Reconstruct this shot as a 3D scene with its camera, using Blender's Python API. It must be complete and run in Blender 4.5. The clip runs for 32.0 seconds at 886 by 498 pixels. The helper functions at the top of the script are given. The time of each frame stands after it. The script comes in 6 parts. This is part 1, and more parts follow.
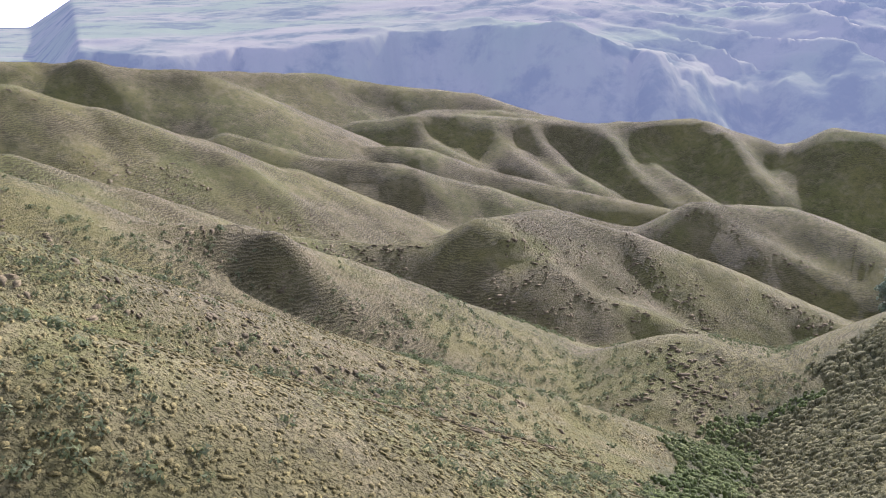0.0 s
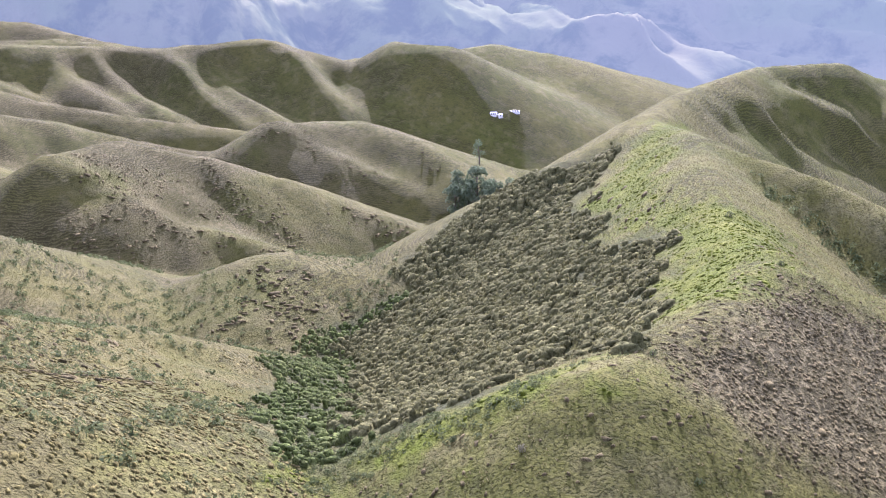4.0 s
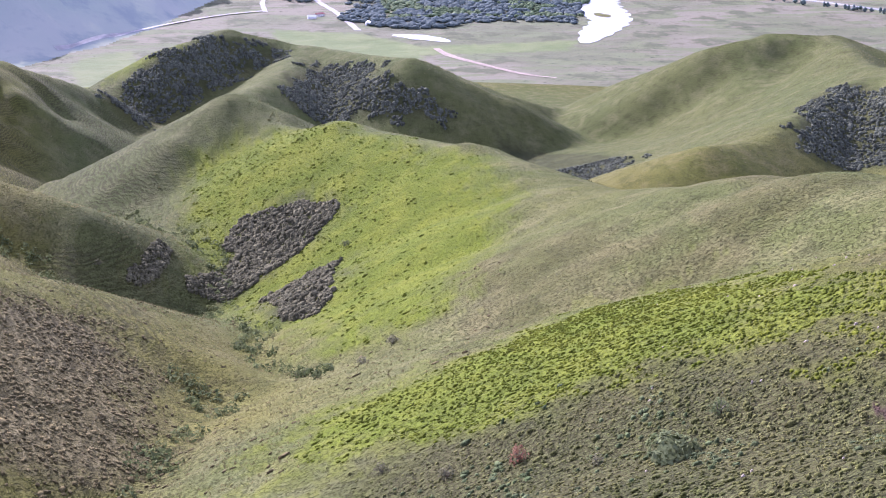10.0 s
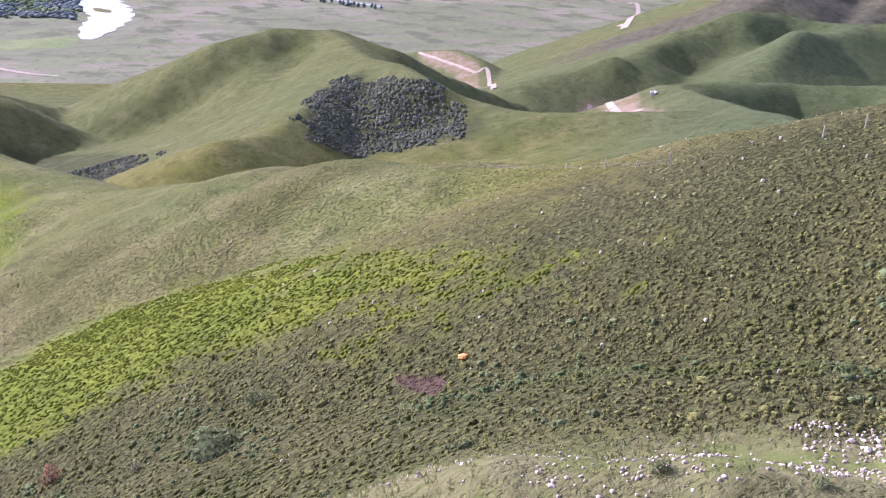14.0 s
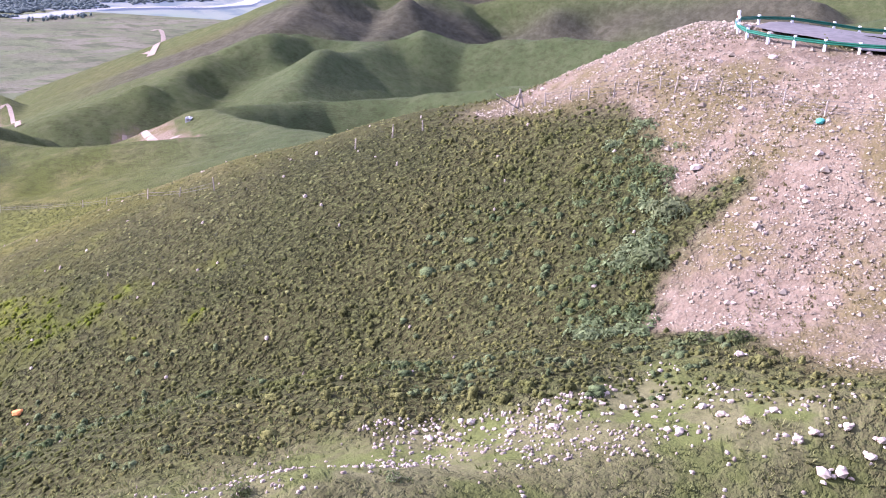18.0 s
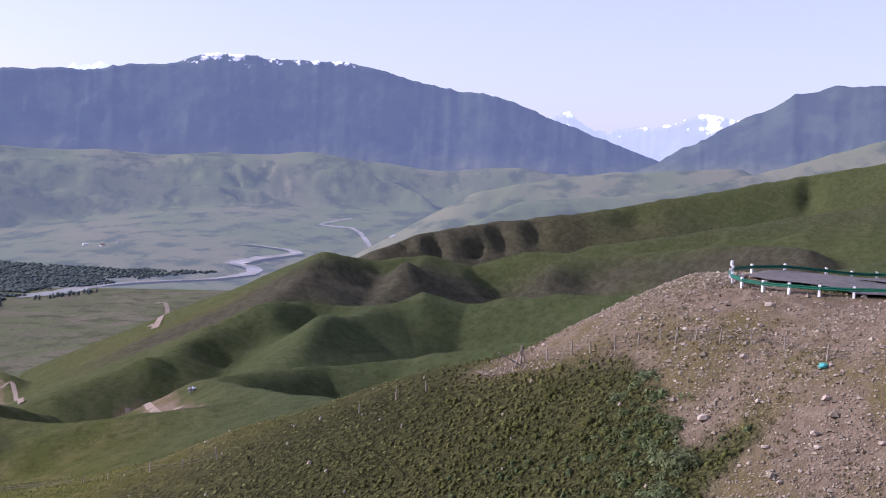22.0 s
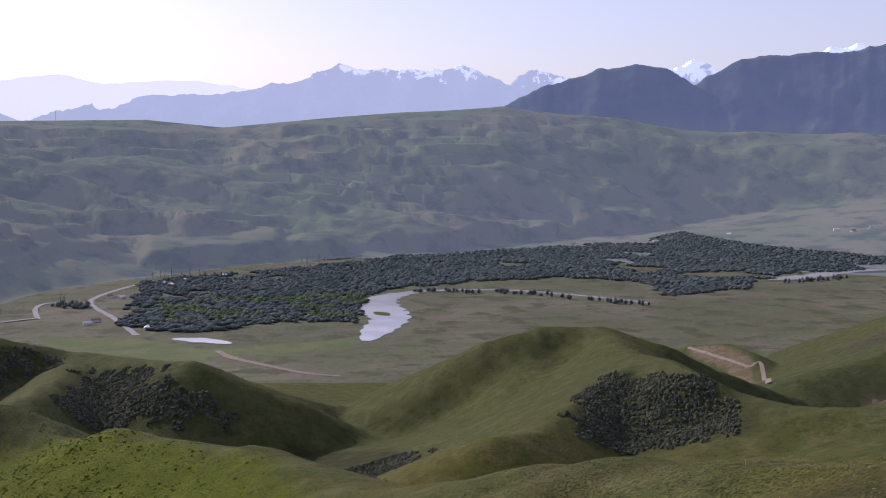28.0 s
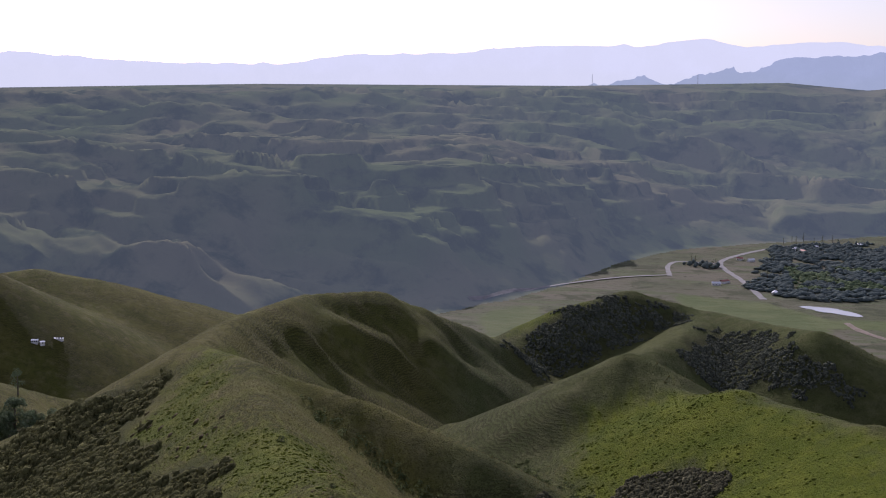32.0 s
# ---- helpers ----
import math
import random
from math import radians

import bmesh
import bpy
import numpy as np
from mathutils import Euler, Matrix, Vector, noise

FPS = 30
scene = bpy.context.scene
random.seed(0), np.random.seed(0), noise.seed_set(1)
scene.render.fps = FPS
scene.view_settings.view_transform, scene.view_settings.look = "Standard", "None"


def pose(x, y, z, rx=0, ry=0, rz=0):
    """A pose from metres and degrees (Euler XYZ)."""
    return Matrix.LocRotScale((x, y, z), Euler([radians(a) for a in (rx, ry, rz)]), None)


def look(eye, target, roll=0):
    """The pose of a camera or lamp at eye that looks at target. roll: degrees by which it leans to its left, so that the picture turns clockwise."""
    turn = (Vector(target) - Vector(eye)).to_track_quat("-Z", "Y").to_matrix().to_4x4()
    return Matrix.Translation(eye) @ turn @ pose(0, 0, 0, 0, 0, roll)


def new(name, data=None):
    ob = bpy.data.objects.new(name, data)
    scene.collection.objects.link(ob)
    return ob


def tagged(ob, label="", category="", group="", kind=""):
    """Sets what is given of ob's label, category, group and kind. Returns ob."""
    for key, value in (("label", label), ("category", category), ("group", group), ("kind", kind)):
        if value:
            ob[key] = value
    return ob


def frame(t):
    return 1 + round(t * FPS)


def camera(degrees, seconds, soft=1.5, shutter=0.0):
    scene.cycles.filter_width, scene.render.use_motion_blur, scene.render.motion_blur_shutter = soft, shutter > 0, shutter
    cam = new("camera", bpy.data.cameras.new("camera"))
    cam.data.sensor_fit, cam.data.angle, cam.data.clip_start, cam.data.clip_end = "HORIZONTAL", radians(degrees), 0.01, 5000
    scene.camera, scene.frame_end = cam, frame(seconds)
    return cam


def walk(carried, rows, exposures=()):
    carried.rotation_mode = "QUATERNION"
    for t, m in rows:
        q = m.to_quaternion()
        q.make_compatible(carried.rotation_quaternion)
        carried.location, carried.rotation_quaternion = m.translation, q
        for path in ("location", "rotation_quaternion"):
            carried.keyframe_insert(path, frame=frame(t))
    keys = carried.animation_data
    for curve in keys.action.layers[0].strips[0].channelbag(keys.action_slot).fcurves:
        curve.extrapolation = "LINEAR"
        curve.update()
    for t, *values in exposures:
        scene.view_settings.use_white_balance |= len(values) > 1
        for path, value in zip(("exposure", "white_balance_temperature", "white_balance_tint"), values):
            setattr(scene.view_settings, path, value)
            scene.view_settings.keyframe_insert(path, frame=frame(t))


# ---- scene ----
cam = camera(41.53, 32.0, 1.05)
PATH = [
    (0.0, pose(0, 0, 300, 76.39, 3.57, 53.48)),
    (0.5, pose(0, 0, 300, 75.31, 3.85, 51.05)),
    (1.0, pose(0, 0, 300, 74.20, 3.77, 47.50)),
    (1.5, pose(0, 0, 300, 73.02, 3.49, 44.14)),
    (2.0, pose(0, 0, 300, 72.79, 3.32, 41.53)),
    (2.5, pose(0, 0, 300, 72.17, 3.29, 39.60)),
    (4.5, pose(0, 0, 300, 71.02, 3.20, 28.89)),
    (5.0, pose(0, 0, 300, 70.52, 2.86, 24.73)),
    (5.5, pose(0, 0, 300, 70.24, 2.45, 21.12)),
    (6.0, pose(0, 0, 300, 69.84, 2.39, 17.77)),
    (6.5, pose(0, 0, 300, 69.29, 1.84, 14.78)),
    (7.0, pose(0, 0, 300, 69.46, 1.57, 11.43)),
    (7.5, pose(0, 0, 300, 69.10, 1.14, 8.34)),
    (8.0, pose(0, 0, 300, 69.41, 0.71, 5.38)),
    (8.5, pose(0, 0, 300, 69.73, 0.31, 2.92)),
    (9.0, pose(0, 0, 300, 69.60, 0.36, -0.13)),
    (9.5, pose(0, 0, 300, 69.22, -0.37, -4.32)),
    (10.0, pose(0, 0, 300, 69.54, -0.90, -8.50)),
    (10.5, pose(0, 0, 300, 69.74, -1.31, -12.21)),
    (11.0, pose(0, 0, 300, 70.28, -2.25, -15.23)),
    (11.5, pose(0, 0, 300, 70.28, -2.61, -18.24)),
    (12.0, pose(0, 0, 300, 70.18, -3.04, -21.18)),
    (12.5, pose(0, 0, 300, 69.93, -3.39, -23.86)),
    (13.0, pose(0, 0, 300, 69.58, -3.53, -26.21)),
    (13.5, pose(0, 0, 300, 70.09, -4.26, -29.14)),
    (15.5, pose(0, 0, 300, 70.71, -3.81, -40.64)),
    (16.0, pose(0, 0, 300, 71.46, -4.24, -44.72)),
    (16.5, pose(0, 0, 300, 71.87, -4.34, -47.32)),
    (17.0, pose(0, 0, 300, 72.08, -4.41, -49.62)),
    (17.5, pose(0, 0, 300, 72.87, -4.33, -52.10)),
    (18.0, pose(0, 0, 300, 73.46, -4.82, -54.58)),
    (18.5, pose(0, 0, 300, 74.63, -4.51, -55.43)),
    (19.0, pose(0, 0, 300, 76.31, -4.43, -55.75)),
    (19.5, pose(0, 0, 300, 77.80, -4.38, -55.11)),
    (20.0, pose(0, 0, 300, 79.00, -4.18, -54.00)),
    (20.5, pose(0, 0, 300, 82.58, -4.01, -56.41)),
    (21.0, pose(0, 0, 300, 84.77, -3.75, -57.27)),
    (21.5, pose(0, 0, 300, 85.55, -2.87, -56.56)),
    (22.0, pose(0, 0, 300, 86.17, -2.52, -54.84)),
    (22.5, pose(0, 0, 300, 86.36, -2.19, -53.31)),
    (23.0, pose(0, 0, 300, 87.42, -1.85, -51.45)),
    (23.5, pose(0, 0, 300, 87.61, -1.37, -47.67)),
    (24.0, pose(0, 0, 300, 87.64, -1.34, -44.05)),
    (24.5, pose(0, 0, 300, 87.38, -1.43, -40.38)),
    (25.0, pose(0, 0, 300, 86.84, -1.48, -37.27)),
    (25.5, pose(0, 0, 300, 86.38, -1.55, -33.84)),
    (27.5, pose(0, 0, 300, 84.89, -1.09, -21.32)),
    (28.0, pose(0, 0, 300, 84.27, -1.09, -19.21)),
    (28.5, pose(0, 0, 300, 83.56, -0.75, -15.48)),
    (29.0, pose(0, 0, 300, 82.76, -0.43, -10.96)),
    (29.5, pose(0, 0, 300, 83.16, -0.80, -7.34)),
    (30.0, pose(0, 0, 300, 83.00, -0.68, -4.34)),
    (30.5, pose(0, 0, 300, 82.77, -0.70, 0.14)),
    (31.0, pose(0, 0, 300, 81.83, -0.46, 4.57)),
    (31.5, pose(0, 0, 300, 82.15, -0.64, 7.93)),
    (32.0, pose(0, 0, 300, 81.95, -0.92, 11.22)),
]
walk(cam, PATH, [(0.0, 1.66, 5350, 41), (2.5, 1.97, 5350, 40), (4.5, 2.06, 5350, 40), (9.0, 1.79, 5350, 41), (12.0, 1.54, 5400, 41), (13.0, 1.58, 5450, 40), (17.0, 1.68, 5450, 42), (19.0, 1.57, 5450, 39), (20.5, 0.95, 5500, 34), (23.0, 0.08, 5750, 34), (28.0, -0.12, 5850, 30), (32.0, -0.34, 5850, 28)])

# ---- light ----
SUN_AZ, SUN_EL = -29.0, 26.5  # degrees clockwise from +y, and above the horizon
world = bpy.data.worlds.new("sky")
scene.world = world
world.use_nodes = True
wn = world.node_tree
sky = wn.nodes.new("ShaderNodeTexSky")
sky.sky_type, sky.sun_disc = "NISHITA", False
sky.sun_elevation, sky.sun_rotation = radians(SUN_EL), radians(SUN_AZ)
sky.dust_density, sky.air_density, sky.ozone_density, sky.altitude = 5.0, 1.0, 1.0, 1500
veil = wn.nodes.new("ShaderNodeMix")
veil.data_type = "RGBA"
veil.inputs["Factor"].default_value = 0.40
veil.inputs[7].default_value = (5.3, 5.1, 5.5, 1)  # thin high cloud over the whole sky
wn.links.new(sky.outputs[0], veil.inputs[6])
wn.links.new(veil.outputs[2], wn.nodes["Background"].inputs[0])
wn.nodes["Background"].inputs[1].default_value = 0.15
sun = new("sun", bpy.data.lights.new("sun", "SUN"))
sun.data.energy, sun.data.angle, sun.data.color = 5.0, radians(0.6), (1.0, 0.93, 0.82)
sun_from = Vector((math.sin(radians(SUN_AZ)) * math.cos(radians(SUN_EL)), math.cos(radians(SUN_AZ)) * math.cos(radians(SUN_EL)), math.sin(radians(SUN_EL))))
sun.matrix_world = look(sun_from * 900, (0, 0, 0))


# ---- materials ----
class Nodes:
    """A few short words for building a node material."""

    def __init__(self, name, rough=0.9, spec=0.2):
        self.mat = bpy.data.materials.new(name)
        self.mat.use_nodes = True
        self.tree = self.mat.node_tree
        self.bsdf = self.tree.nodes["Principled BSDF"]
        self.bsdf.inputs["Roughness"].default_value = rough
        self.bsdf.inputs["Specular IOR Level"].default_value = spec
        self.pos = self.add("ShaderNodeNewGeometry").outputs["Position"]

    def add(self, kind, **values):
        node = self.tree.nodes.new(kind)
        for key, value in values.items():
            setattr(node, key, value)
        return node

    def put(self, socket, value):
        if isinstance(value, bpy.types.NodeSocket):
            self.tree.links.new(value, socket)
        elif isinstance(value, tuple) and len(value) == 3 and socket.type == "RGBA":
            socket.default_value = (*value, 1)
        else:
            socket.default_value = value

    def noise(self, scale, detail=4.0, rough=0.55, vec=None, stretch=None):
        node = self.add("ShaderNodeTexNoise")
        vec = vec or self.pos
        if stretch:
            mp = self.add("ShaderNodeMapping")
            self.put(mp.inputs["Vector"], vec)
            mp.inputs["Scale"].default_value = stretch
            vec = mp.outputs[0]
        self.put(node.inputs["Vector"], vec)
        node.inputs["Scale"].default_value, node.inputs["Detail"].default_value, node.inputs["Roughness"].default_value = scale, detail, rough
        return node.outputs["Fac"]

    def ramp(self, fac, lo, hi):
        node = self.add("ShaderNodeMapRange", interpolation_type="SMOOTHSTEP")
        self.put(node.inputs["Value"], fac)
        node.inputs["From Min"].default_value, node.inputs["From Max"].default_value = lo, hi
        return node.outputs["Result"]

    def mix(self, fac, a, b, blend="MIX"):
        node = self.add("ShaderNodeMix", data_type="RGBA", blend_type=blend)
        self.put(node.inputs["Factor"], fac)
        self.put(node.inputs[6], a)
        self.put(node.inputs[7], b)
        return node.outputs[2]

    def maths(self, op, a, b=0.0):
        node = self.add("ShaderNodeMath", operation=op)
        self.put(node.inputs[0], a)
        self.put(node.inputs[1], b)
        return node.outputs[0]

    def mask(self, name):
        return self.add("ShaderNodeAttribute", attribute_name=name).outputs["Fac"]

    def random(self):
        return self.add("ShaderNodeObjectInfo").outputs["Random"]

    def island(self):
        return self.add("ShaderNodeNewGeometry").outputs["Random Per Island"]

    def done(self, colour, bump=None, strength=0.4, distance=0.2):
        self.put(self.bsdf.inputs["Base Color"], colour)
        if bump is not None:
            node = self.add("ShaderNodeBump")
            node.inputs["Strength"].default_value, node.inputs["Distance"].default_value = strength, distance
            self.put(node.inputs["Height"], bump)
            self.put(self.bsdf.inputs["Normal"], node.outputs[0])
        return self.mat


def painted_haze(m, colour, amount):
    """Distance haze, painted on a far material as emission."""
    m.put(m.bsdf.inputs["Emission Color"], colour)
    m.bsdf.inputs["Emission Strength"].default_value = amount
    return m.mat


def grass_material():
    m = Nodes("hill_grass", 0.95, 0.045)
    broad, mid, fine, grain = m.noise(0.012, 5), m.noise(0.10, 5, 0.62), m.noise(0.9, 4, 0.65), m.noise(4.5, 3, 0.7)
    c = m.mix(m.ramp(broad, 0.35, 0.65), (0.073, 0.080, 0.017), (0.098, 0.093, 0.024))
    c = m.mix(m.ramp(mid, 0.45, 0.7), c, (0.118, 0.110, 0.040))
    c = m.mix(m.mask("green"), c, m.mix(m.ramp(mid, 0.35, 0.7), (0.050, 0.068, 0.028), (0.072, 0.086, 0.040)))
    c = m.mix(m.mask("dry"), c, m.mix(m.ramp(mid, 0.35, 0.65), (0.058, 0.050, 0.020), (0.088, 0.076, 0.034)))
    c = m.mix(m.mask("heath"), c, m.mix(m.ramp(mid, 0.35, 0.65), (0.046, 0.043, 0.033), (0.074, 0.067, 0.052)))
    c = m.mix(m.mask("lush"), c, m.mix(m.ramp(mid, 0.35, 0.7), (0.068, 0.090, 0.007), (0.098, 0.115, 0.011)))
    c = m.mix(m.mask("bush"), c, m.mix(m.ramp(mid, 0.3, 0.7), (0.033, 0.039, 0.016), (0.056, 0.058, 0.023)))
    c = m.mix(m.mask("turf"), c, m.mix(m.ramp(mid, 0.35, 0.65), (0.025, 0.026, 0.010), (0.036, 0.034, 0.014)))
    weave = m.maths("MULTIPLY", m.ramp(m.noise(0.24, 5, 0.72), 0.46, 0.66), m.maths("SUBTRACT", 0.62, m.maths("MULTIPLY", m.mask("lush"), 0.3)))
    c = m.mix(weave, c, m.mix(0.55, c, (0.014, 0.018, 0.006)))
    # clumps of growth; gaps are painted dark, for dead litter and shade between them
    clump = m.noise(2.3, 3, 0.62)
    gap = m.maths("MULTIPLY", m.ramp(clump, 0.46, 0.74), m.maths("SUBTRACT", 1.0, m.maths("MAXIMUM", m.mask("bare"), m.mask("stony"))))
    c = m.mix(m.maths("MULTIPLY", gap, m.maths("SUBTRACT", 0.5, m.maths("MULTIPLY", m.mask("lush"), 0.3))), c, (0.025, 0.025, 0.009))
    c = m.mix(m.maths("MULTIPLY", m.mask("turf"), m.maths("MULTIPLY", m.ramp(grain, 0.48, 0.62), 0.75)), c, (0.076, 0.082, 0.030))
    # cattle steps: ledges that follow the contour
    xyz = m.add("ShaderNodeSeparateXYZ")
    m.put(xyz.inputs[0], m.pos)
    level = m.maths("ADD", m.maths("MULTIPLY", xyz.outputs["Z"], 1.15), m.maths("MULTIPLY", m.noise(0.10, 5, 0.65), 6.5))
    ledge = m.maths("ABSOLUTE", m.maths("SUBTRACT", m.maths("FRACT", level), 0.5))
    steps = m.maths("MULTIPLY", m.ramp(ledge, 0.16, 0.36), m.maths("MULTIPLY", m.mask("steps"), m.ramp(m.noise(0.03, 3), 0.36, 0.60)))
    tread = m.maths("MULTIPLY", m.maths("SUBTRACT", 1.0, m.ramp(ledge, 0.05, 0.13)), m.maths("MULTIPLY", m.mask("dry"), m.mask("steps")))
    c = m.mix(m.maths("MULTIPLY", tread, 0.75), c, (0.125, 0.108, 0.056))
    tall = m.maths("SUBTRACT", 1.0, m.mask("lush"))
    c = m.mix(m.maths("MULTIPLY", steps, m.maths("MULTIPLY", tall, 0.5)), c, (0.021, 0.018, 0.009))
    stone = m.mix(m.ramp(fine, 0.3, 0.7), (0.096, 0.071, 0.052), (0.150, 0.116, 0.088))
    stone = m.mix(m.ramp(mid, 0.44, 0.58), stone, (0.086, 0.070, 0.034))
    stone = m.mix(m.ramp(grain, 0.56, 0.68), stone, (0.225, 0.188, 0.155))
    grit = m.maths("MULTIPLY", m.mask("stony"), m.ramp(m.noise(0.7, 4, 0.65), 0.12, 0.60))
    c = m.mix(m.maths("MULTIPLY", grit, 0.85), c, m.mix(m.ramp(m.noise(0.35, 4, 0.6), 0.45, 0.6), (0.116, 0.110, 0.056), (0.076, 0.088, 0.028)))
    c = m.mix(m.mask("bare"), c, stone)
    c = m.mix(m.mask("soil"), c, m.mix(fine, (0.034, 0.022, 0.017), (0.054, 0.036, 0.028)))
    c = m.mix(m.maths("MULTIPLY", m.ramp(grain, 0.40, 0.66), 0.5), c, m.mix(0.6, c, (0.022, 0.024, 0.009)))
    h = m.maths("ADD", m.maths("ADD", mid, m.maths("MULTIPLY", fine, 0.45)), m.maths("SUBTRACT", m.maths("MULTIPLY", grain, 0.12), m.maths("ADD", m.maths("MULTIPLY", steps, 0.3), m.maths("MULTIPLY", gap, 0.6))))
    h = m.maths("MULTIPLY", h, m.maths("SUBTRACT", 1.0, m.maths("MULTIPLY", m.mask("stony"), 0.4)))
    c = m.mix(1.0, c, (1.22, 1.22, 1.15), "MULTIPLY")
    return m.done(c, h, 0.9, 0.8)


def plain_material():
    m = Nodes("valley_floor", 0.95, 0.1)
    broad, mid, fine = m.noise(0.004, 4), m.noise(0.016, 6, 0.62), m.noise(0.09, 4, 0.65)
    strip = m.noise(0.009, 3, 0.5, None, (1.0, 3.2, 1.0))
    c = m.mix(m.ramp(broad, 0.42, 0.58), (0.086, 0.092, 0.050), (0.124, 0.114, 0.078))
    c = m.mix(m.ramp(strip, 0.50, 0.56), c, (0.092, 0.104, 0.052))
    c = m.mix(m.ramp(mid, 0.50, 0.62), c, (0.064, 0.070, 0.036))
    c = m.mix(m.ramp(fine, 0.58, 0.72), c, (0.034, 0.042, 0.020))
    c = m.mix(m.mask("lush"), c, m.mix(m.ramp(mid, 0.4, 0.6), (0.086, 0.110, 0.040), (0.110, 0.128, 0.052)))
    return m.done(c, m.maths("ADD", mid, m.maths("MULTIPLY", fine, 0.2)), 0.8, 9.0)


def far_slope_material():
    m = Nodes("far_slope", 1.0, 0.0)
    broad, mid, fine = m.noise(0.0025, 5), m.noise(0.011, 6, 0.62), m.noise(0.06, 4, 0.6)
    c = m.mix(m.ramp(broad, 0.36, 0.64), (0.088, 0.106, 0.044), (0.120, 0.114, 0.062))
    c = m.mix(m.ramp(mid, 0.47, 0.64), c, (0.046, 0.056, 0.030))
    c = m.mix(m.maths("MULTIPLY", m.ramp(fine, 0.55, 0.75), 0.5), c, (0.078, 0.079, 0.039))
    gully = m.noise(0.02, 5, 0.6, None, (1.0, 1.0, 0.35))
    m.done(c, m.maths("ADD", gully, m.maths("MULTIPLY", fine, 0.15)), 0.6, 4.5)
    # haze painted in: a blue glow that grows with distance to the north-east
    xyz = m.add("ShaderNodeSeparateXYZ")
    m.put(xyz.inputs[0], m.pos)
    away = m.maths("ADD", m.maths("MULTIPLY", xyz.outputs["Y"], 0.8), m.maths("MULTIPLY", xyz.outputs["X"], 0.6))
    painted_haze(m, (0.345, 0.425, 0.57), 0.14)
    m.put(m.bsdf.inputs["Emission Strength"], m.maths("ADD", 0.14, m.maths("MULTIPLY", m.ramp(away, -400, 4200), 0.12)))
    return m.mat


def mountain_material(name, colour, dark, air, amount, snow=None):
    m = Nodes(name, 1.0, 0.0)
    mid, fine = m.noise(0.008, 6, 0.6), m.noise(0.03, 5, 0.6)
    c = m.mix(m.ramp(mid, 0.4, 0.62), dark, colour)
    low = m.add("ShaderNodeSeparateXYZ")
    m.put(low.inputs[0], m.pos)
    rise = m.maths("ADD", low.outputs["Z"], m.maths("MULTIPLY", m.noise(0.004, 5), 160.0))
    c = m.mix(m.ramp(rise, 400, 470), m.mix(m.ramp(mid, 0.4, 0.62), (0.045, 0.055, 0.028), (0.085, 0.085, 0.048)), c)
    if snow:
        z = m.add("ShaderNodeSeparateXYZ")
        m.put(z.inputs[0], m.pos)
        streak = m.noise(0.016, 6, 0.62)
        level = m.maths("ADD", z.outputs["Z"], m.maths("MULTIPLY", m.maths("SUBTRACT", streak, 0.5), snow[1]))
        c = m.mix(m.ramp(level, snow[0], snow[0] + 20), c, (0.85, 0.86, 0.9))
    m.done(c, fine, 0.6, 6.0)
    # the haze before the range, painted on as a constant glow
    return painted_haze(m, air, amount)


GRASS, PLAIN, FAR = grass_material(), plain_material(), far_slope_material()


# ---- the lie of the land ----
def vnoise(x, y, seed):
    """Smooth lattice noise in 0..1."""
    xi, yi = np.floor(x).astype(np.int64), np.floor(y).astype(np.int64)
    u, v = x - xi, y - yi
    u, v = u * u * u * (u * (u * 6 - 15) + 10), v * v * v * (v * (v * 6 - 15) + 10)

    def h(a, b):
        n = (a * 374761393 + b * 668265263 + seed * 974634541) & 0xFFFFFFFF
        n = ((n ^ (n >> 13)) * 1274126177) & 0xFFFFFFFF
        return ((n ^ (n >> 16)) & 0xFFFF) / 65535.0

    a, b = h(xi, yi) * (1 - u) + h(xi + 1, yi) * u, h(xi, yi + 1) * (1 - u) + h(xi + 1, yi + 1) * u
    return a * (1 - v) + b * v


def fbm(x, y, size, seed, octaves=4, ridged=False):
    total, amp, norm = 0.0, 1.0, 0.0
    for k in range(octaves):
        n = vnoise(x / size + 17.3 * k, y / size - 9.1 * k, seed + k)
        total = total + amp * (1 - abs(2 * n - 1) if ridged else n)
        norm += amp
        amp, size = amp * 0.5, size * 0.47
    return total / norm


def sstep(a, b, v):
    t = np.clip((v - a) / (b - a), 0, 1)
    return t * t * (3 - 2 * t)


RIDGES = []


def ridge(points, left, right, bend, blend=4.0, flat=0.0):
    """A crest through points, its fall to the left and right of the way along it, how round it is and how wide its level top."""
    RIDGES.append((points, left, right, bend, blend, flat))


ridge([(-51, 106, 244.5), (-50, 129, 241.7), (-51, 167, 236.7)], .62, .56, 5)  # nose b
ridge([(-51, 167, 236.7), (-74, 212, 229.3), (-110, 290, 225.5), (-142, 331, 218.9)], .62, .74, 4)  # nose b, upper part
ridge([(-142, 331, 218.9), (-153, 402, 214.9), (-153, 476, 208.3), (-132, 524, 203.6), (-119, 547, 192.8), (-87, 594, 168.4)], .62, .86, 4)  # crest c
ridge([(-148, 404, 208.2), (-135, 420, 197.5), (-116, 436, 181.5)], .66, .72, 4, 6)  # spur c1
ridge([(-150, 467, 204.1), (-122, 486, 185.5), (-81, 517, 158.5)], .66, .72, 4, 6)  # spur c2
ridge([(-125, 525, 192.9), (-100, 535, 177), (-67, 569, 150.5)], .66, .72, 4, 6)  # spur c3
ridge([(-105, 286, 225.0), (-74, 275, 221.5), (-43, 261, 214.7)], .6, .6, 2)  # spur b1
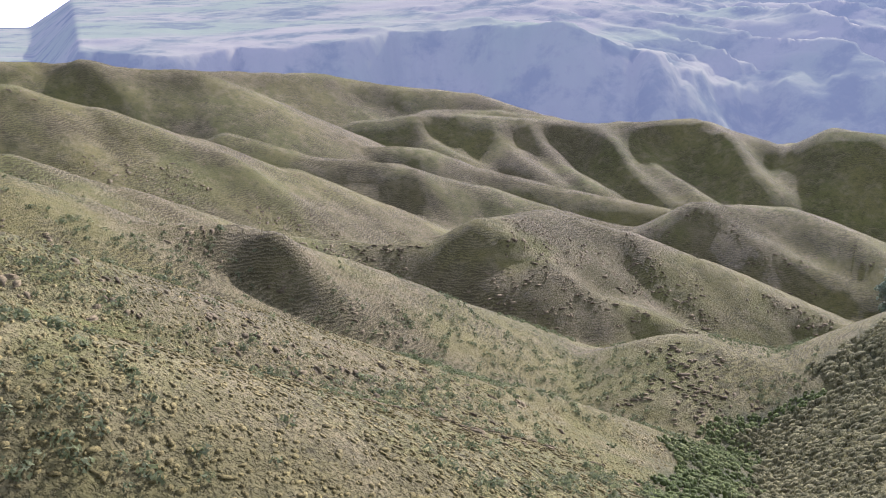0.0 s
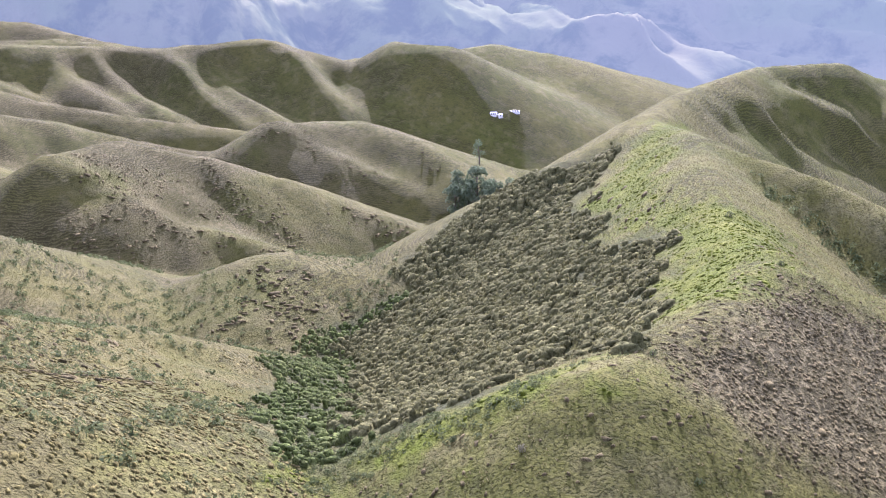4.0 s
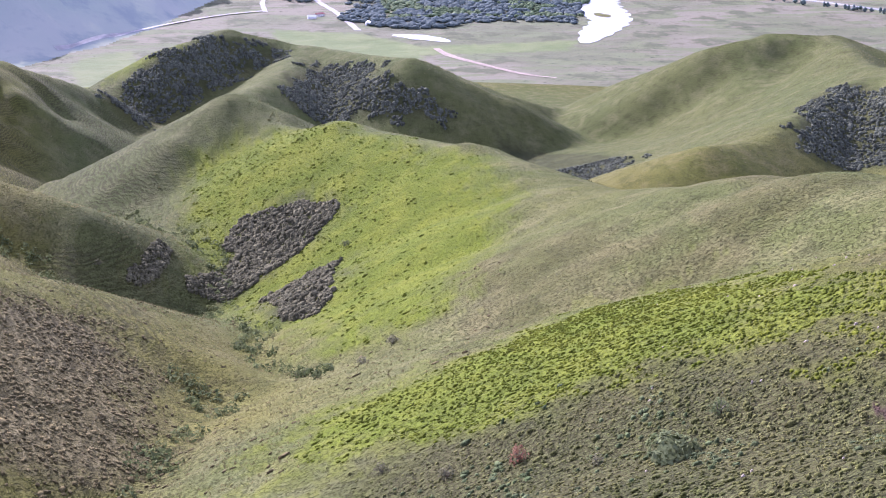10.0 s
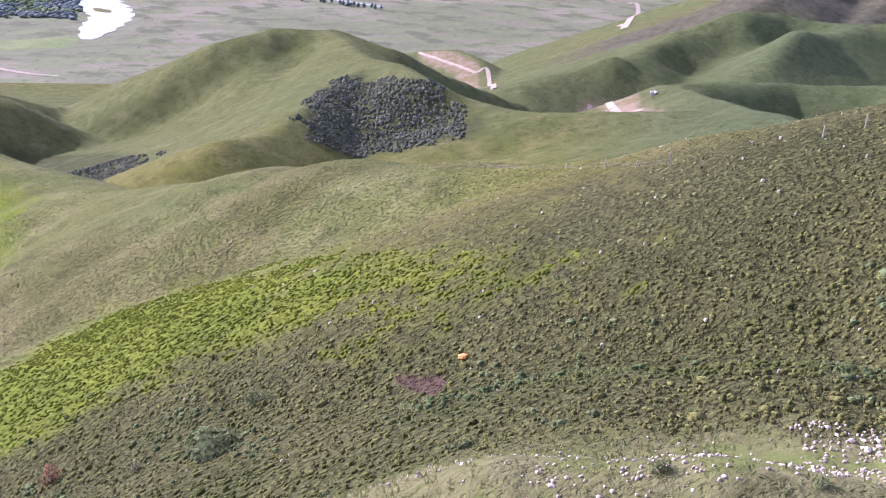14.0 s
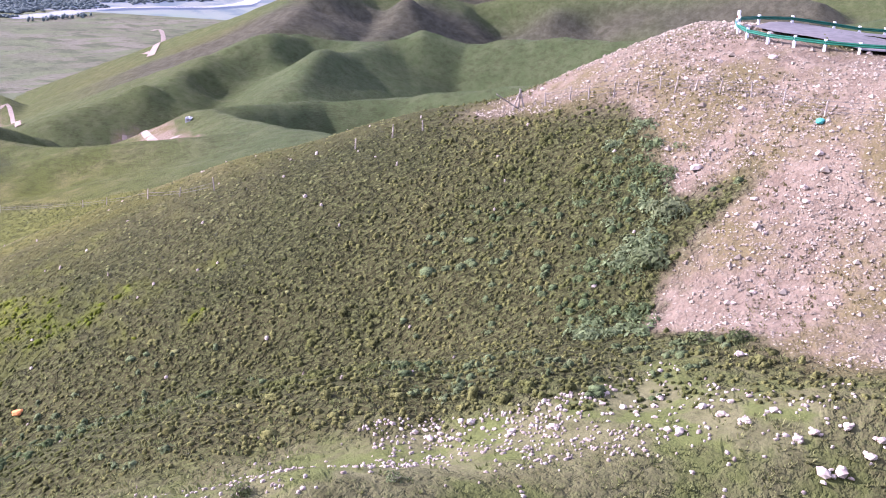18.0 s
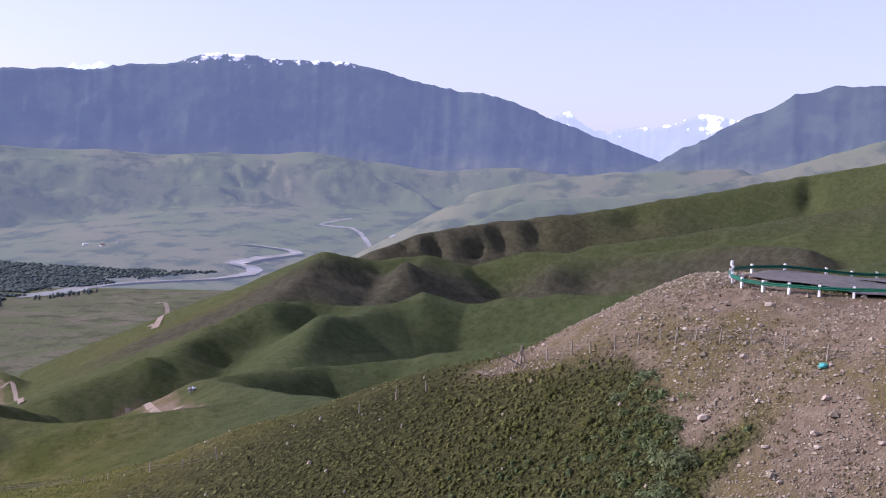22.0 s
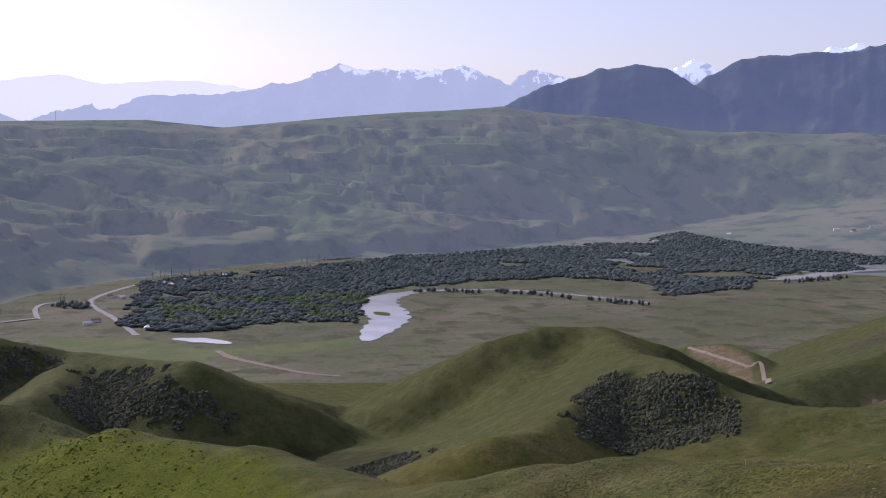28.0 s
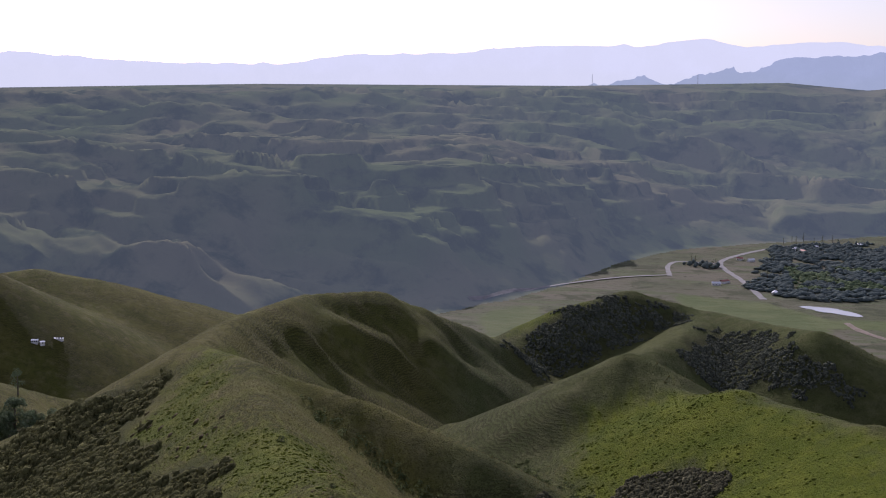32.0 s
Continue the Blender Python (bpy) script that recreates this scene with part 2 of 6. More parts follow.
ridge([(-53, 177, 236.0), (-39, 181, 228.7), (-26, 176, 222.5), (-10, 165, 220.5), (4, 152, 220.3)], .6, .6, 2)  # spur b2
ridge([(-143, 320, 217.6), (-157, 307, 209.7), (-183, 299, 195.6), (-206, 283, 176.2)], .55, .55, 4)  # shelf left
ridge([(88, 37, 291.8), (79, 46, 285.3), (79, 61, 279.6), (87, 94, 267.0), (76, 135, 256.4), (71, 149, 251.9), (58, 197, 236.0), (59, 220, 230.2), (45, 266, 225.0), (18, 309, 220.2)], .55, .5, 10)  # s main
ridge([(18, 309, 220.2), (14, 318, 214.9), (-0, 335, 215.5), (-10, 350, 220.1), (-16, 352, 214.1), (-40, 358, 199.9), (-66, 369, 189.2)], .55, .6, 3.5)  # s peak
ridge([(-10, 350, 220.1), (3, 345, 216.4), (16, 340, 210.7)], .6, .6, 2)  # s spur1
ridge([(20, 307, 221.2), (35, 323, 212.5), (45, 327, 208.3)], .6, .6, 2)  # s spur2
ridge([(47, 264, 226.8), (64, 283, 215.8), (79, 289, 207.6)], .6, .6, 2)  # s spur3
ridge([(1369, 746, 198.8), (1402, 727, 210.7), (1462, 648, 224.7), (1512, 581, 242.0), (1559, 506, 259.0), (1608, 411, 281.5), (1659, 262, 301.8)], 0.5, 0.5, 4)  # i1
ridge([(1368, 535, 220.5), (1397, 486, 234.4), (1417, 458, 242.8), (1417, 424, 239.7), (1424, 362, 247.1), (1457, 257, 261.4)], 0.5, 0.5, 4)  # i3
ridge([(930, 307, 220.5), (960, 276, 234.6), (969, 245, 243.2), (984, 172, 258.6)], 0.45, 0.45, 5)  # j
ridge([(2515, 1634, 253.9), (2578, 1572, 274.9), (2653, 1483, 294.5), (2769, 1300, 320.1), (2890, 1121, 338.3)], 0.62, 0.55, 20)  # k
ridge([(-82, 635, 158.0), (-52, 658, 175.3), (-20, 690, 180.7), (23, 690, 170.5), (52, 638, 175.3), (75, 595, 180.5), (121, 587, 161.3), (160, 584, 135.2)], .55, .72, 5)  # hill d
ridge([(75, 595, 180.5), (108, 631, 160.7), (166, 660, 137.5), (216, 687, 108.7)], .6, .6, 5)  # hill d2
ridge([(23, 680, 170.7), (5, 600, 171.2), (-17, 560, 170.2)], .55, .55, 5)  # hill d3
ridge([(186, 612, 141.7), (215, 603, 164.7), (241, 604, 182.6), (269, 597, 191.0), (302, 587, 191.4), (325, 563, 185.2), (359, 554, 170.0), (403, 547, 154.8)], .5, .95, 3)  # hill e
ridge([(300, 582, 191.6), (269, 491, 197.4), (243, 414, 208.9), (232, 374, 211.6), (245, 353, 205.9)], .55, .55, 5)  # hill e2
ridge([(231, 421, 205.1), (186, 376, 203.3), (157, 346, 203.1), (131, 325, 207.3)], .5, .5, 4)  # hill e3
ridge([(245, 353, 205.9), (249, 313, 212.3), (282, 254, 225.1), (259, 205, 232.7), (248, 169, 240.1)], .3, .3, 6)  # fan
ridge([(310, 283, 217.1), (362, 373, 204.3), (425, 364, 204.5), (451, 333, 209.2), (466, 272, 224.1), (451, 217, 229.8)], .5, .68, 3)  # f3
ridge([(527, 730, 117.5), (589, 707, 142.4), (654, 675, 169.9), (699, 658, 187.4), (733, 651, 184.3), (783, 606, 181.8), (811, 585, 194.9), (832, 555, 186.8), (855, 478, 201.8), (862, 375, 211.2), (847, 303, 229.7)], .5, .84, 3)  # f2
ridge([(650, 672, 170.6), (575, 640, 158.5), (483, 638, 144.1)], .45, .45, 5)  # f2s
ridge([(783, 606, 181.8), (685, 584, 177.2), (609, 549, 166.7)], .45, .45, 5)  # f2t
ridge([(962, 947, 137.5), (1034, 944, 166.7), (1083, 933, 192.8), (1142, 909, 183.8), (1201, 865, 191.8), (1251, 828, 179.5), (1288, 768, 202.6), (1318, 672, 202.5), (1346, 539, 224.5), (1334, 424, 229.1)], .5, .80, 4)  # g1
ridge([(1203, 862, 191.9), (1101, 832, 165.8), (1018, 808, 140.8)], .45, .45, 6)  # g1s
ridge([(1083, 933, 192.8), (991, 887, 170.5), (908, 860, 153.1)], .45, .45, 6)  # g1t
ridge([(1498, 1169, 169.7), (1582, 1140, 197.2), (1687, 1075, 218.0), (1803, 976, 236.2), (1911, 871, 265.0), (2011, 760, 294.3), (2095, 673, 322.9), (2151, 462, 367.2)], .5, .78, 5)  # h1
ridge([(2095, 1364, 202.6), (2225, 1346, 239.4), (2457, 1120, 273.9), (2632, 956, 325.9), (2834, 615, 453.3)], .55, .55, 7)  # h2
ridge([(-199, 15, 282.7), (-192, 34, 269.4), (-184, 47, 260.0), (-183, 61, 249.8), (-185, 77, 242.4), (-186, 102, 230.5), (-185, 128, 219.4), (-184, 147, 211.3), (-177, 169, 197.1), (-172, 182, 186.8)], 0.53, .59, 5)  # l1
ridge([(-129, 13, 279.4), (-120, 22, 271.1), (-117, 28, 264.5), (-119, 37, 254.0), (-122, 46, 242.9)], 0.53, 0.53, 4)  # l0
ridge([(-329, 26, 279.4), (-324, 60, 265.5), (-319, 85, 251.6), (-311, 111, 237.5), (-308, 144, 230.4), (-305, 171, 216.9), (-294, 200, 195.7), (-281, 225, 180.0), (-273, 242, 169.8)], 0.50, .60, 5)  # l2
ridge([(-273, 242, 168.8), (-253, 249, 178.7), (-237, 257, 183.0), (-218, 268, 178.6), (-193, 274, 174.5)], 0.47, 0.53, 4)  # l2k
ridge([(-468, 38, 280.0), (-454, 123, 241.1), (-451, 164, 222.8), (-448, 222, 193.9), (-448, 264, 180.9)], 0.50, .60, 5)  # l3
ridge([(-237, 257, 183.2), (-222, 228, 179.5), (-207, 202, 174)], .42, .42, 14, 3)  # apron before the knoll
ridge([(-448, 264, 180.3), (-425, 300, 177.5), (-412, 317, 186.0), (-424, 365, 181.5), (-399, 393, 169.4), (-373, 417, 154.5), (-333, 438, 135.2), (-297, 451, 123.3)], 0.53, 0.59, 5)  # l3p
ridge([(-412, 317, 186.0), (-388, 323, 174.8), (-358, 335, 162.3), (-320, 351, 147.4)], 0.61, 0.61, 3.5)  # l3s
ridge([(-657, 58, 295.5), (-616, 172, 255.5), (-604, 212, 239.9), (-597, 258, 219.4), (-583, 310, 194.2), (-558, 353, 167.1), (-532, 373, 153.0)], 0.50, .60, 6)  # l4
ridge([(-722, 344, 200.1), (-686, 392, 179.1), (-652, 428, 173.1), (-617, 477, 153.6), (-581, 520, 133.1), (-540, 549, 122.0)], 0.50, 0.59, 6)  # l5
ridge([(-540, 549, 122.0), (-505, 568, 141.2), (-492, 605, 133.8), (-464, 639, 120.1), (-430, 663, 103.6), (-384, 679, 91.6)], 0.53, 0.59, 5)  # l5p
ridge([(-501, 565, 141.5), (-464, 570, 123.5), (-420, 579, 107.5), (-390, 581, 98.4)], 0.59, 0.59, 4)  # l5s
ridge([(-1016, 85, 268.9), (-943, 266, 249.2), (-931, 305, 245.6), (-885, 398, 231.1), (-845, 455, 192.3), (-795, 502, 163.1), (-764, 530, 159.9), (-727, 563, 141.1), (-670, 601, 125.5), (-605, 639, 112.4)], 0.50, .59, 6)  # l6
ridge([(-977, 606, 157.3), (-931, 676, 161.1), (-880, 741, 149.5), (-832, 794, 141.5), (-763, 847, 143.7), (-679, 891, 116.3), (-642, 906, 135.9), (-599, 923, 130.8)], 0.53, 0.60, 7)  # l7
ridge([(-943, 650, 159.6), (-897, 636, 142.7), (-853, 629, 134.1)], 0.55, 0.55, 3)  # l7a
ridge([(-900, 708, 153.4), (-844, 689, 137.0), (-783, 670, 119.3)], 0.55, 0.55, 3)  # l7b
ridge([(-872, 734, 148.0), (-799, 711, 119.2), (-746, 696, 108.9)], 0.55, 0.55, 3)  # l7c
ridge([(-821, 784, 141.3), (-750, 749, 110.5), (-680, 733, 93.0)], 0.55, 0.55, 3)  # l7d
ridge([(-795, 803, 133.6), (-725, 774, 109.3), (-663, 749, 94.9)], 0.55, 0.55, 3)  # l7e
ridge([(-745, 850, 141.9), (-710, 841, 121.8), (-652, 810, 106.1)], 0.55, 0.55, 3)  # l7f
ridge([(-1186, 533, 207.7), (-1168, 677, 190.5), (-1128, 741, 172.3), (-1056, 808, 158.5), (-967, 839, 134.6)], 0.47, 0.53, 9)  # l8
ridge([(-994, 707, 155.1), (-959, 770, 149.6), (-891, 803, 139.7)], 0.47, 0.53, 7)  # l8b
ridge([(-726, 892, 115.0), (-717, 962, 107.4), (-688, 1044, 100.1), (-642, 1084, 103.6), (-594, 1111, 91.4), (-533, 1108, 69.8), (-471, 1082, 48.3)], 0.35, 0.35, 8)  # l9
ridge([(-715, 939, 105.8), (-625, 905, 99.0), (-559, 889, 89.5)], 0.53, 0.59, 5)  # l9b
ridge([(-512, 615, 130.5), (-481, 626, 130.9), (-434, 624, 121.7), (-386, 608, 108.6)], 0.49, 0.49, 5)  # tail
ridge([(-60, -45, 299), (-20, -12, 298.8), (0, -3, 298.3), (30, -35, 298), (80, -45, 297), (112, -30, 294), (106, -12, 293)], .7, .5, 2)  # the road's shoulder
ridge([(18, 31, 277.0), (23, 28, 279.2), (28, 23, 280.6), (36, 16, 280.5), (52, 3, 284), (80, -20, 291)], .8, .8, 3, 3)  # grassy bank below the road
ridge([(36, 31, 277.0), (40, 26, 278.8), (44, 19, 280.6), (50, 10, 282.8)], .62, .62, 6, 3, 2.0)  # stony flat at the hillside's foot
ridge([(86.5, 29, 291.7), (82.5, 21, 292.1), (78.5, 12, 292.9), (76, 0, 293.5)], .62, .62, 3, 3, 4.5)  # the fill under the road's bend, near side
ridge([(88.5, 30, 291.7), (97, 28, 291.9), (112, 21, 291.5)], .62, .62, 3, 3, 6.0)  # far side
ridge([(91, 22, 291.9), (92, 8, 292.8), (93, -10, 293.4)], .62, .62, 3, 3, 9.0)  # between
ridge([(760, 1292, 29.2), (781, 1256, 41.8), (795, 1212, 48.6), (793, 1153, 47.8), (755, 1058, 38.7), (737, 1009, 41.9)], .5, .42, 5)  # the spur with the cutting
ridge([(-49, 106, 243.8), (-43, 84, 237), (-36, 62, 229.5)], .62, .5, 8)  # the round hill's foot
ridge([(-400, -300, 330), (-100, -260, 325), (300, -300, 335)], .75, .4, 40)  # hill behind
FLOOR_R = [0, 40, 65, 100, 150, 200, 320, 450, 700, 1000, 1300, 1600]
FLOOR_Z = [282, 262, 250, 226, 198, 172, 142, 110, 68, 32, 8, 0]
FOOT_AZ = [-180, -95, -55, -35, -22, -10, -7.5, -5, -2.3, 0.4, 2.6, 4.8, 7, 9, 12, 14, 17, 19, 22, 26, 31, 38, 50, 75, 95, 180]
FOOT_R = [1900, 1700, 1420, 1380, 1420, 1600, 1660, 1780, 2060, 2240, 2320, 2410, 2490, 2590, 2680, 2750, 2850, 2960, 3150, 3370, 3560, 3640, 3640, 3600, 3000, 2200]
RIM_AZ = [-180, -76, -72.8, -70.8, -66, -50, -32, -20, -5, 5, 8.6, 14, 17, 22, 30, 45, 180]
RIM_Z = [190, 190, 172, 268, 255, 250, 258, 288, 300, 322, 300, 345, 366, 388, 340, 310, 300]


RIBS = []


def rib(points, rise, wide):
    """A spur (or, with a fall, a gully) down a hill's face, along points."""
    RIBS.append((points, rise, wide))


rib([(-58, 158), (-87, 141), (-108, 138), (-135, 140), (-165, 150)], -11, 24)  # hollow behind the round hill
rib([(-927, 304), (-900, 320), (-861, 333), (-841, 351)], 9.8, 30)  # l6 spur
rib([(-930, 282), (-899, 297)], -5.4, 30)  # l6 gully
rib([(-878, 397), (-850, 399), (-815, 399)], -5.4, 34)  # l6 gully
rib([(-584, 252), (-555, 269), (-527, 285), (-509, 306)], 6.9, 23)  # l4 spur
rib([(-578, 225), (-548, 235)], -3.6, 21)  # l4 gully
rib([(-606, 174), (-578, 167)], -3.2, 16)  # l4 gully
rib([(-591, 204), (-558, 204), (-532, 207)], -3.2, 18)  # l4 gully
rib([(-662, 408), (-631, 408)], -4.5, 28)  # l5 gully
rib([(-645, 428), (-617, 435), (-596, 436)], 5.9, 25)  # l5 spur
rib([(-304, 147), (-283, 156), (-263, 167)], 5.9, 17)  # l2 spur
rib([(-305, 130), (-286, 137), (-265, 142)], -2.9, 16)  # l2 gully
rib([(-293, 164), (-276, 168), (-260, 176)], -2.3, 14)  # l2 gully
rib([(-396, 317), (-373, 317)], -4.5, 23)  # l3p gully
rib([(-381, 354), (-330, 325)], -4.5, 23)  # l3p gully
rib([(-491, 560), (-460, 566)], -3.6, 25)  # l5p gully
rib([(-931, 655), (-900, 658), (-843, 640)], -5.4, 30)  # l7 gully
rib([(-884, 702), (-824, 693), (-787, 680)], -6.3, 32)  # l7 gully
rib([(-853, 761), (-821, 746), (-764, 706)], -7.2, 34)  # l7 gully
rib([(-817, 779), (-752, 758), (-687, 740)], 9.8, 28)  # l7 spur
rib([(-776, 820), (-749, 799), (-688, 775)], -8.1, 41)  # l7 gully
rib([(-798, 784), (-748, 761), (-694, 733)], -4.5, 25)  # l7 gully
rib([(-734, 851), (-698, 832), (-648, 803)], 11.7, 34)  # l7 spur
rib([(-678, 879), (-646, 850), (-617, 832)], -5.4, 39)  # l7 gully
rib([(-1161, 573), (-1138, 594), (-1127, 637)], -6.3, 34)  # l8 hollow
rib([(-1123, 677), (-1099, 705), (-1078, 736)], -5.4, 34)  # l8 hollow
rib([(-144, 426), (-132, 418), (-112, 414)], 6.8, 15)  # c spur
rib([(-142, 445), (-117, 476), (-76, 501)], 7.6, 17)  # c spur
rib([(-113, 505), (-97, 506), (-68, 513)], 6.8, 16)  # c spur
rib([(-142, 395), (-133, 385), (-123, 381)], -3.2, 12)  # c gully
rib([(-140, 433), (-125, 428), (-105, 420)], -4.7, 16)  # c gully
rib([(-119, 486), (-102, 488), (-80, 498)], -4.2, 15)  # c gully
rib([(-104, 528), (-85, 536), (-67, 541)], -4.7, 17)  # c gully
rib([(-24, 338), (-30, 330), (-47, 330)], 2.5, 14)  # s spur
rib([(268, 592), (240, 577), (215, 545)], 5.4, 25)  # e spur
rib([(284, 581), (252, 540), (223, 508)], -5.4, 23)  # e hollow
rib([(634, 649), (597, 616)], -9.5, 28)  # f2 gully
rib([(567, 639), (529, 625)], 5.4, 25)  # f2 spur
rib([(732, 620), (653, 574), (600, 547)], 8.2, 32)  # f2 spur
rib([(1056, 916), (1015, 874)], -13.6, 46)  # g1 gully
rib([(1152, 844), (1087, 841)], 12.2, 44)  # g1 spur
rib([(1108, 891), (1046, 856)], -8.2, 39)  # g1 gully
rib([(1262, 770), (1227, 755), (1197, 746)], -13.6, 44)  # g1 gully
rib([(1281, 724), (1246, 710), (1224, 712)], 8.2, 39)  # g1 spur
rib([(1299, 679), (1275, 672), (1245, 662)], -12.2, 44)  # g1 gully
rib([(1540, 1159), (1524, 1140)], -20.4, 26)  # h1 scar
rib([(1594, 1142), (1560, 1104), (1546, 1082)], -22.1, 26)  # h1 scar
rib([(1619, 1076), (1609, 1047)], -22.1, 28)  # h1 scar
rib([(1690, 1076), (1667, 1049), (1633, 1008)], -17.0, 26)  # h1 scar
rib([(1744, 1038), (1713, 1006), (1683, 974)], -15.3, 30)  # h1 scar
rib([(1872, 912), (1846, 886), (1810, 860)], -15.3, 50)  # h1 gully
rib([(2089, 664), (2036, 649), (1991, 640)], -15.3, 26)  # h1 gully


def land(x, y):
    """Height of the ground, and which part is valley floor (1) and far slope (2)."""
    r, az = np.hypot(x, y), np.degrees(np.arctan2(x, y))
    z = np.interp(r, FLOOR_R, FLOOR_Z)
    z = z + np.where(r > 2800, (r - 2800) * 0.14, 0) * sstep(24, 46, az)
    for points, left, right, bend, blend, flat in RIDGES:
        px, py = [p[0] for p in points], [p[1] for p in points]
        reach = (max(p[2] for p in points)) / min(left, right) * 0.8
        near = np.nonzero((x > min(px) - reach) & (x < max(px) + reach) & (y > min(py) - reach) & (y < max(py) + reach))[0]
        if not len(near):
            continue
        X, Y = x[near], y[near]
        best = np.full(len(near), -1e4)
        wide = np.clip(np.hypot(X, Y) / 450, 1, 1.4)  # far hills are broader and rounder
        for (ax, ay, ah), (bx, by, bh) in zip(points, points[1:]):
            dx, dy = bx - ax, by - ay
            s = np.clip(((X - ax) * dx + (Y - ay) * dy) / (dx * dx + dy * dy), 0, 1)
            ox, oy = X - ax - s * dx, Y - ay - s * dy
            d = np.hypot(ox, oy)
            e = np.maximum(d - flat, 0)
            side = (dx * oy - dy * ox) / (np.hypot(dx, dy) * np.maximum(d, 0.1))
            fall = right + (left - right) * (0.5 + 0.5 * np.clip(side / 0.7, -1, 1))
            best = np.maximum(best, ah + s * (bh - ah) - fall * (np.sqrt(e * e + (bend * wide) ** 2) - bend * wide))
        old = z[near]
        h = np.maximum(blend * wide - abs(old - best), 0) / (blend * wide)
        z[near] = np.maximum(old, best) + h * h * blend * wide / 4
    for points, rise, wide in RIBS:
        px, py = [p[0] for p in points], [p[1] for p in points]
        near = np.nonzero((x > min(px) - wide) & (x < max(px) + wide) & (y > min(py) - wide) & (y < max(py) + wide))[0]
        if not len(near):
            continue
        X, Y = x[near], y[near]
        best, along = np.full(len(near), 1e4), np.zeros(len(near))
        for i, ((ax, ay), (bx, by)) in enumerate(zip(points, points[1:])):
            dx, dy = bx - ax, by - ay
            q = np.clip(((X - ax) * dx + (Y - ay) * dy) / (dx * dx + dy * dy), 0, 1)
            d = np.hypot(X - ax - q * dx, Y - ay - q * dy)
            along = np.where(d < best, (i + q) / (len(points) - 1), along)
            best = np.minimum(best, d)
        d = np.sqrt((best / wide) ** 2 + 0.05) - 0.2236
        z[near] += rise * np.clip(1 - d / 0.87, 0, 1) ** 1.6 * sstep(0, 0.3, along) * np.clip((1 - along) / 0.6, 0, 1)
    # hollows, terracettes and gullies
    z = z + (fbm(x, y, 70, 3, 4, True) - 0.62) * 2.8 * sstep(130, 420, r) * sstep(6, 40, z)
    z = z + (fbm(x, y, 7, 8, 3) - 0.5) * 0.55 * sstep(8, 30, r) * sstep(6, 30, z)
    z = z + (fbm(x + 30 * fbm(x, y, 90, 15, 2), y, 150, 13, 4, True) - 0.62) * (3.5 + 3 * sstep(900, 1300, r)) * sstep(34, 44, az) * sstep(380, 650, r) * sstep(8, 60, z) * (1 - sstep(2600, 3000, r))
    z = z + (fbm(x, y, 64, 17, 3, True) - 0.62) * 2.5 * sstep(36, 44, az) * sstep(800, 1100, r) * sstep(8, 60, z) * (1 - sstep(2600, 3000, r))
    u, v = r, np.radians(az) * 3000 * 0.55
    foot, rim = np.interp(az, FOOT_AZ, FOOT_R), np.interp(az, RIM_AZ, RIM_Z)
    rim = rim + (fbm(v, 0 * v, 190, 74, 3) - 0.5) * 90 * sstep(18, 26, az)
    foot = foot + (fbm(x, y, 420, 21) - 0.5) * (130 - 80 * sstep(-10, 0, az))
    foot = foot + (fbm(v, 0 * v, 330, 71, 2, True) - 0.5) * 230 * (1 - sstep(-12, -2, az))
    foot = foot + (fbm(v, 0 * v, 120, 77, 3, True) - 0.5) * 110 * (1 - sstep(-42, -30, az))
    foot = np.minimum(foot, 4050)
    s = np.clip((r - foot) / (4250 - foot), 0, 1.15)
    side = np.interp(az, [-75, -48, -30, -10, 6, 60], [0, 0, 1, 1, 2, 2])  # high cliff, two scarps, low bluffs
    cliff = np.interp(s, [0, 0.075, 0.3, 1], [0, 0.80, 0.87, 1])
    scarps = np.interp(s, [0, 0.15, 0.42, 0.55, 0.9, 1], [0, 0.42, 0.47, 0.56, 0.93, 1])
    bluffs = np.interp(s, [0, 0.16, 0.5, 0.8, 1], [0, 0.08, 0.40, 0.82, 1])
    edge = (r - foot + 90 * fbm(x, y, 140, 79, 3) - 30 - 110 * fbm(v, 0 * v, 95, 83, 2, True)) / 34
    bluffs = bluffs + 0.10 * sstep(0, 1, edge) * sstep(0.42, 0.56, fbm(v, 0.3 * u, 260, 85, 3)) * (1 - sstep(0.10, 0.30, s))  # scalloped bluffs
    up = rim * np.where(side < 1, cliff + (scarps - cliff) * side, scarps + (bluffs - scarps) * (side - 1))
    wx, wy = u + 160 * fbm(x, y, 300, 33, 3), v + 160 * fbm(x, y, 300, 36, 3)
    p, q = (0.8 * wy - wx) / 1.28, (0.8 * wx + wy) / 1.28  # spurs come down aslant
    relief = (fbm(p * 0.34, q, 250, 31, 4, True) - 0.6) * 150 + (fbm(p * 0.6, q, 95, 41, 3, True) - 0.6) * (30 + 26 * (1 - sstep(0.12, 0.45, s)) * sstep(-8, 6, az))
    relief = relief * sstep(0, np.interp(az, [-12, 6], [0.05, 0.3]), s) * (1 - sstep(0.78, 1.0, s)) * np.interp(az, [-65, -47, -36, -25, -2], [0.14, 0.35, 0.9, 1.0, 0.95])
    # benches with steep broken fronts
    level = (up + relief + 55 * fbm(x, y, 330, 45, 4)) / 26
    front = 26 * (np.floor(level) + sstep(0.76, 0.96, level - np.floor(level)) - level)
    bench = front * (0.25 + 0.75 * sstep(0.38, 0.56, fbm(x, y, 420, 48, 3))) * sstep(0.02, 0.12, s) * (1 - sstep(0.85, 1.0, s)) * np.interp(az, [-60, -45, -25, 0], [0.05, 0.2, 0.7, 0.85])
    relief = relief + bench
    far = (r > foot - 30) & (z < up + 8)
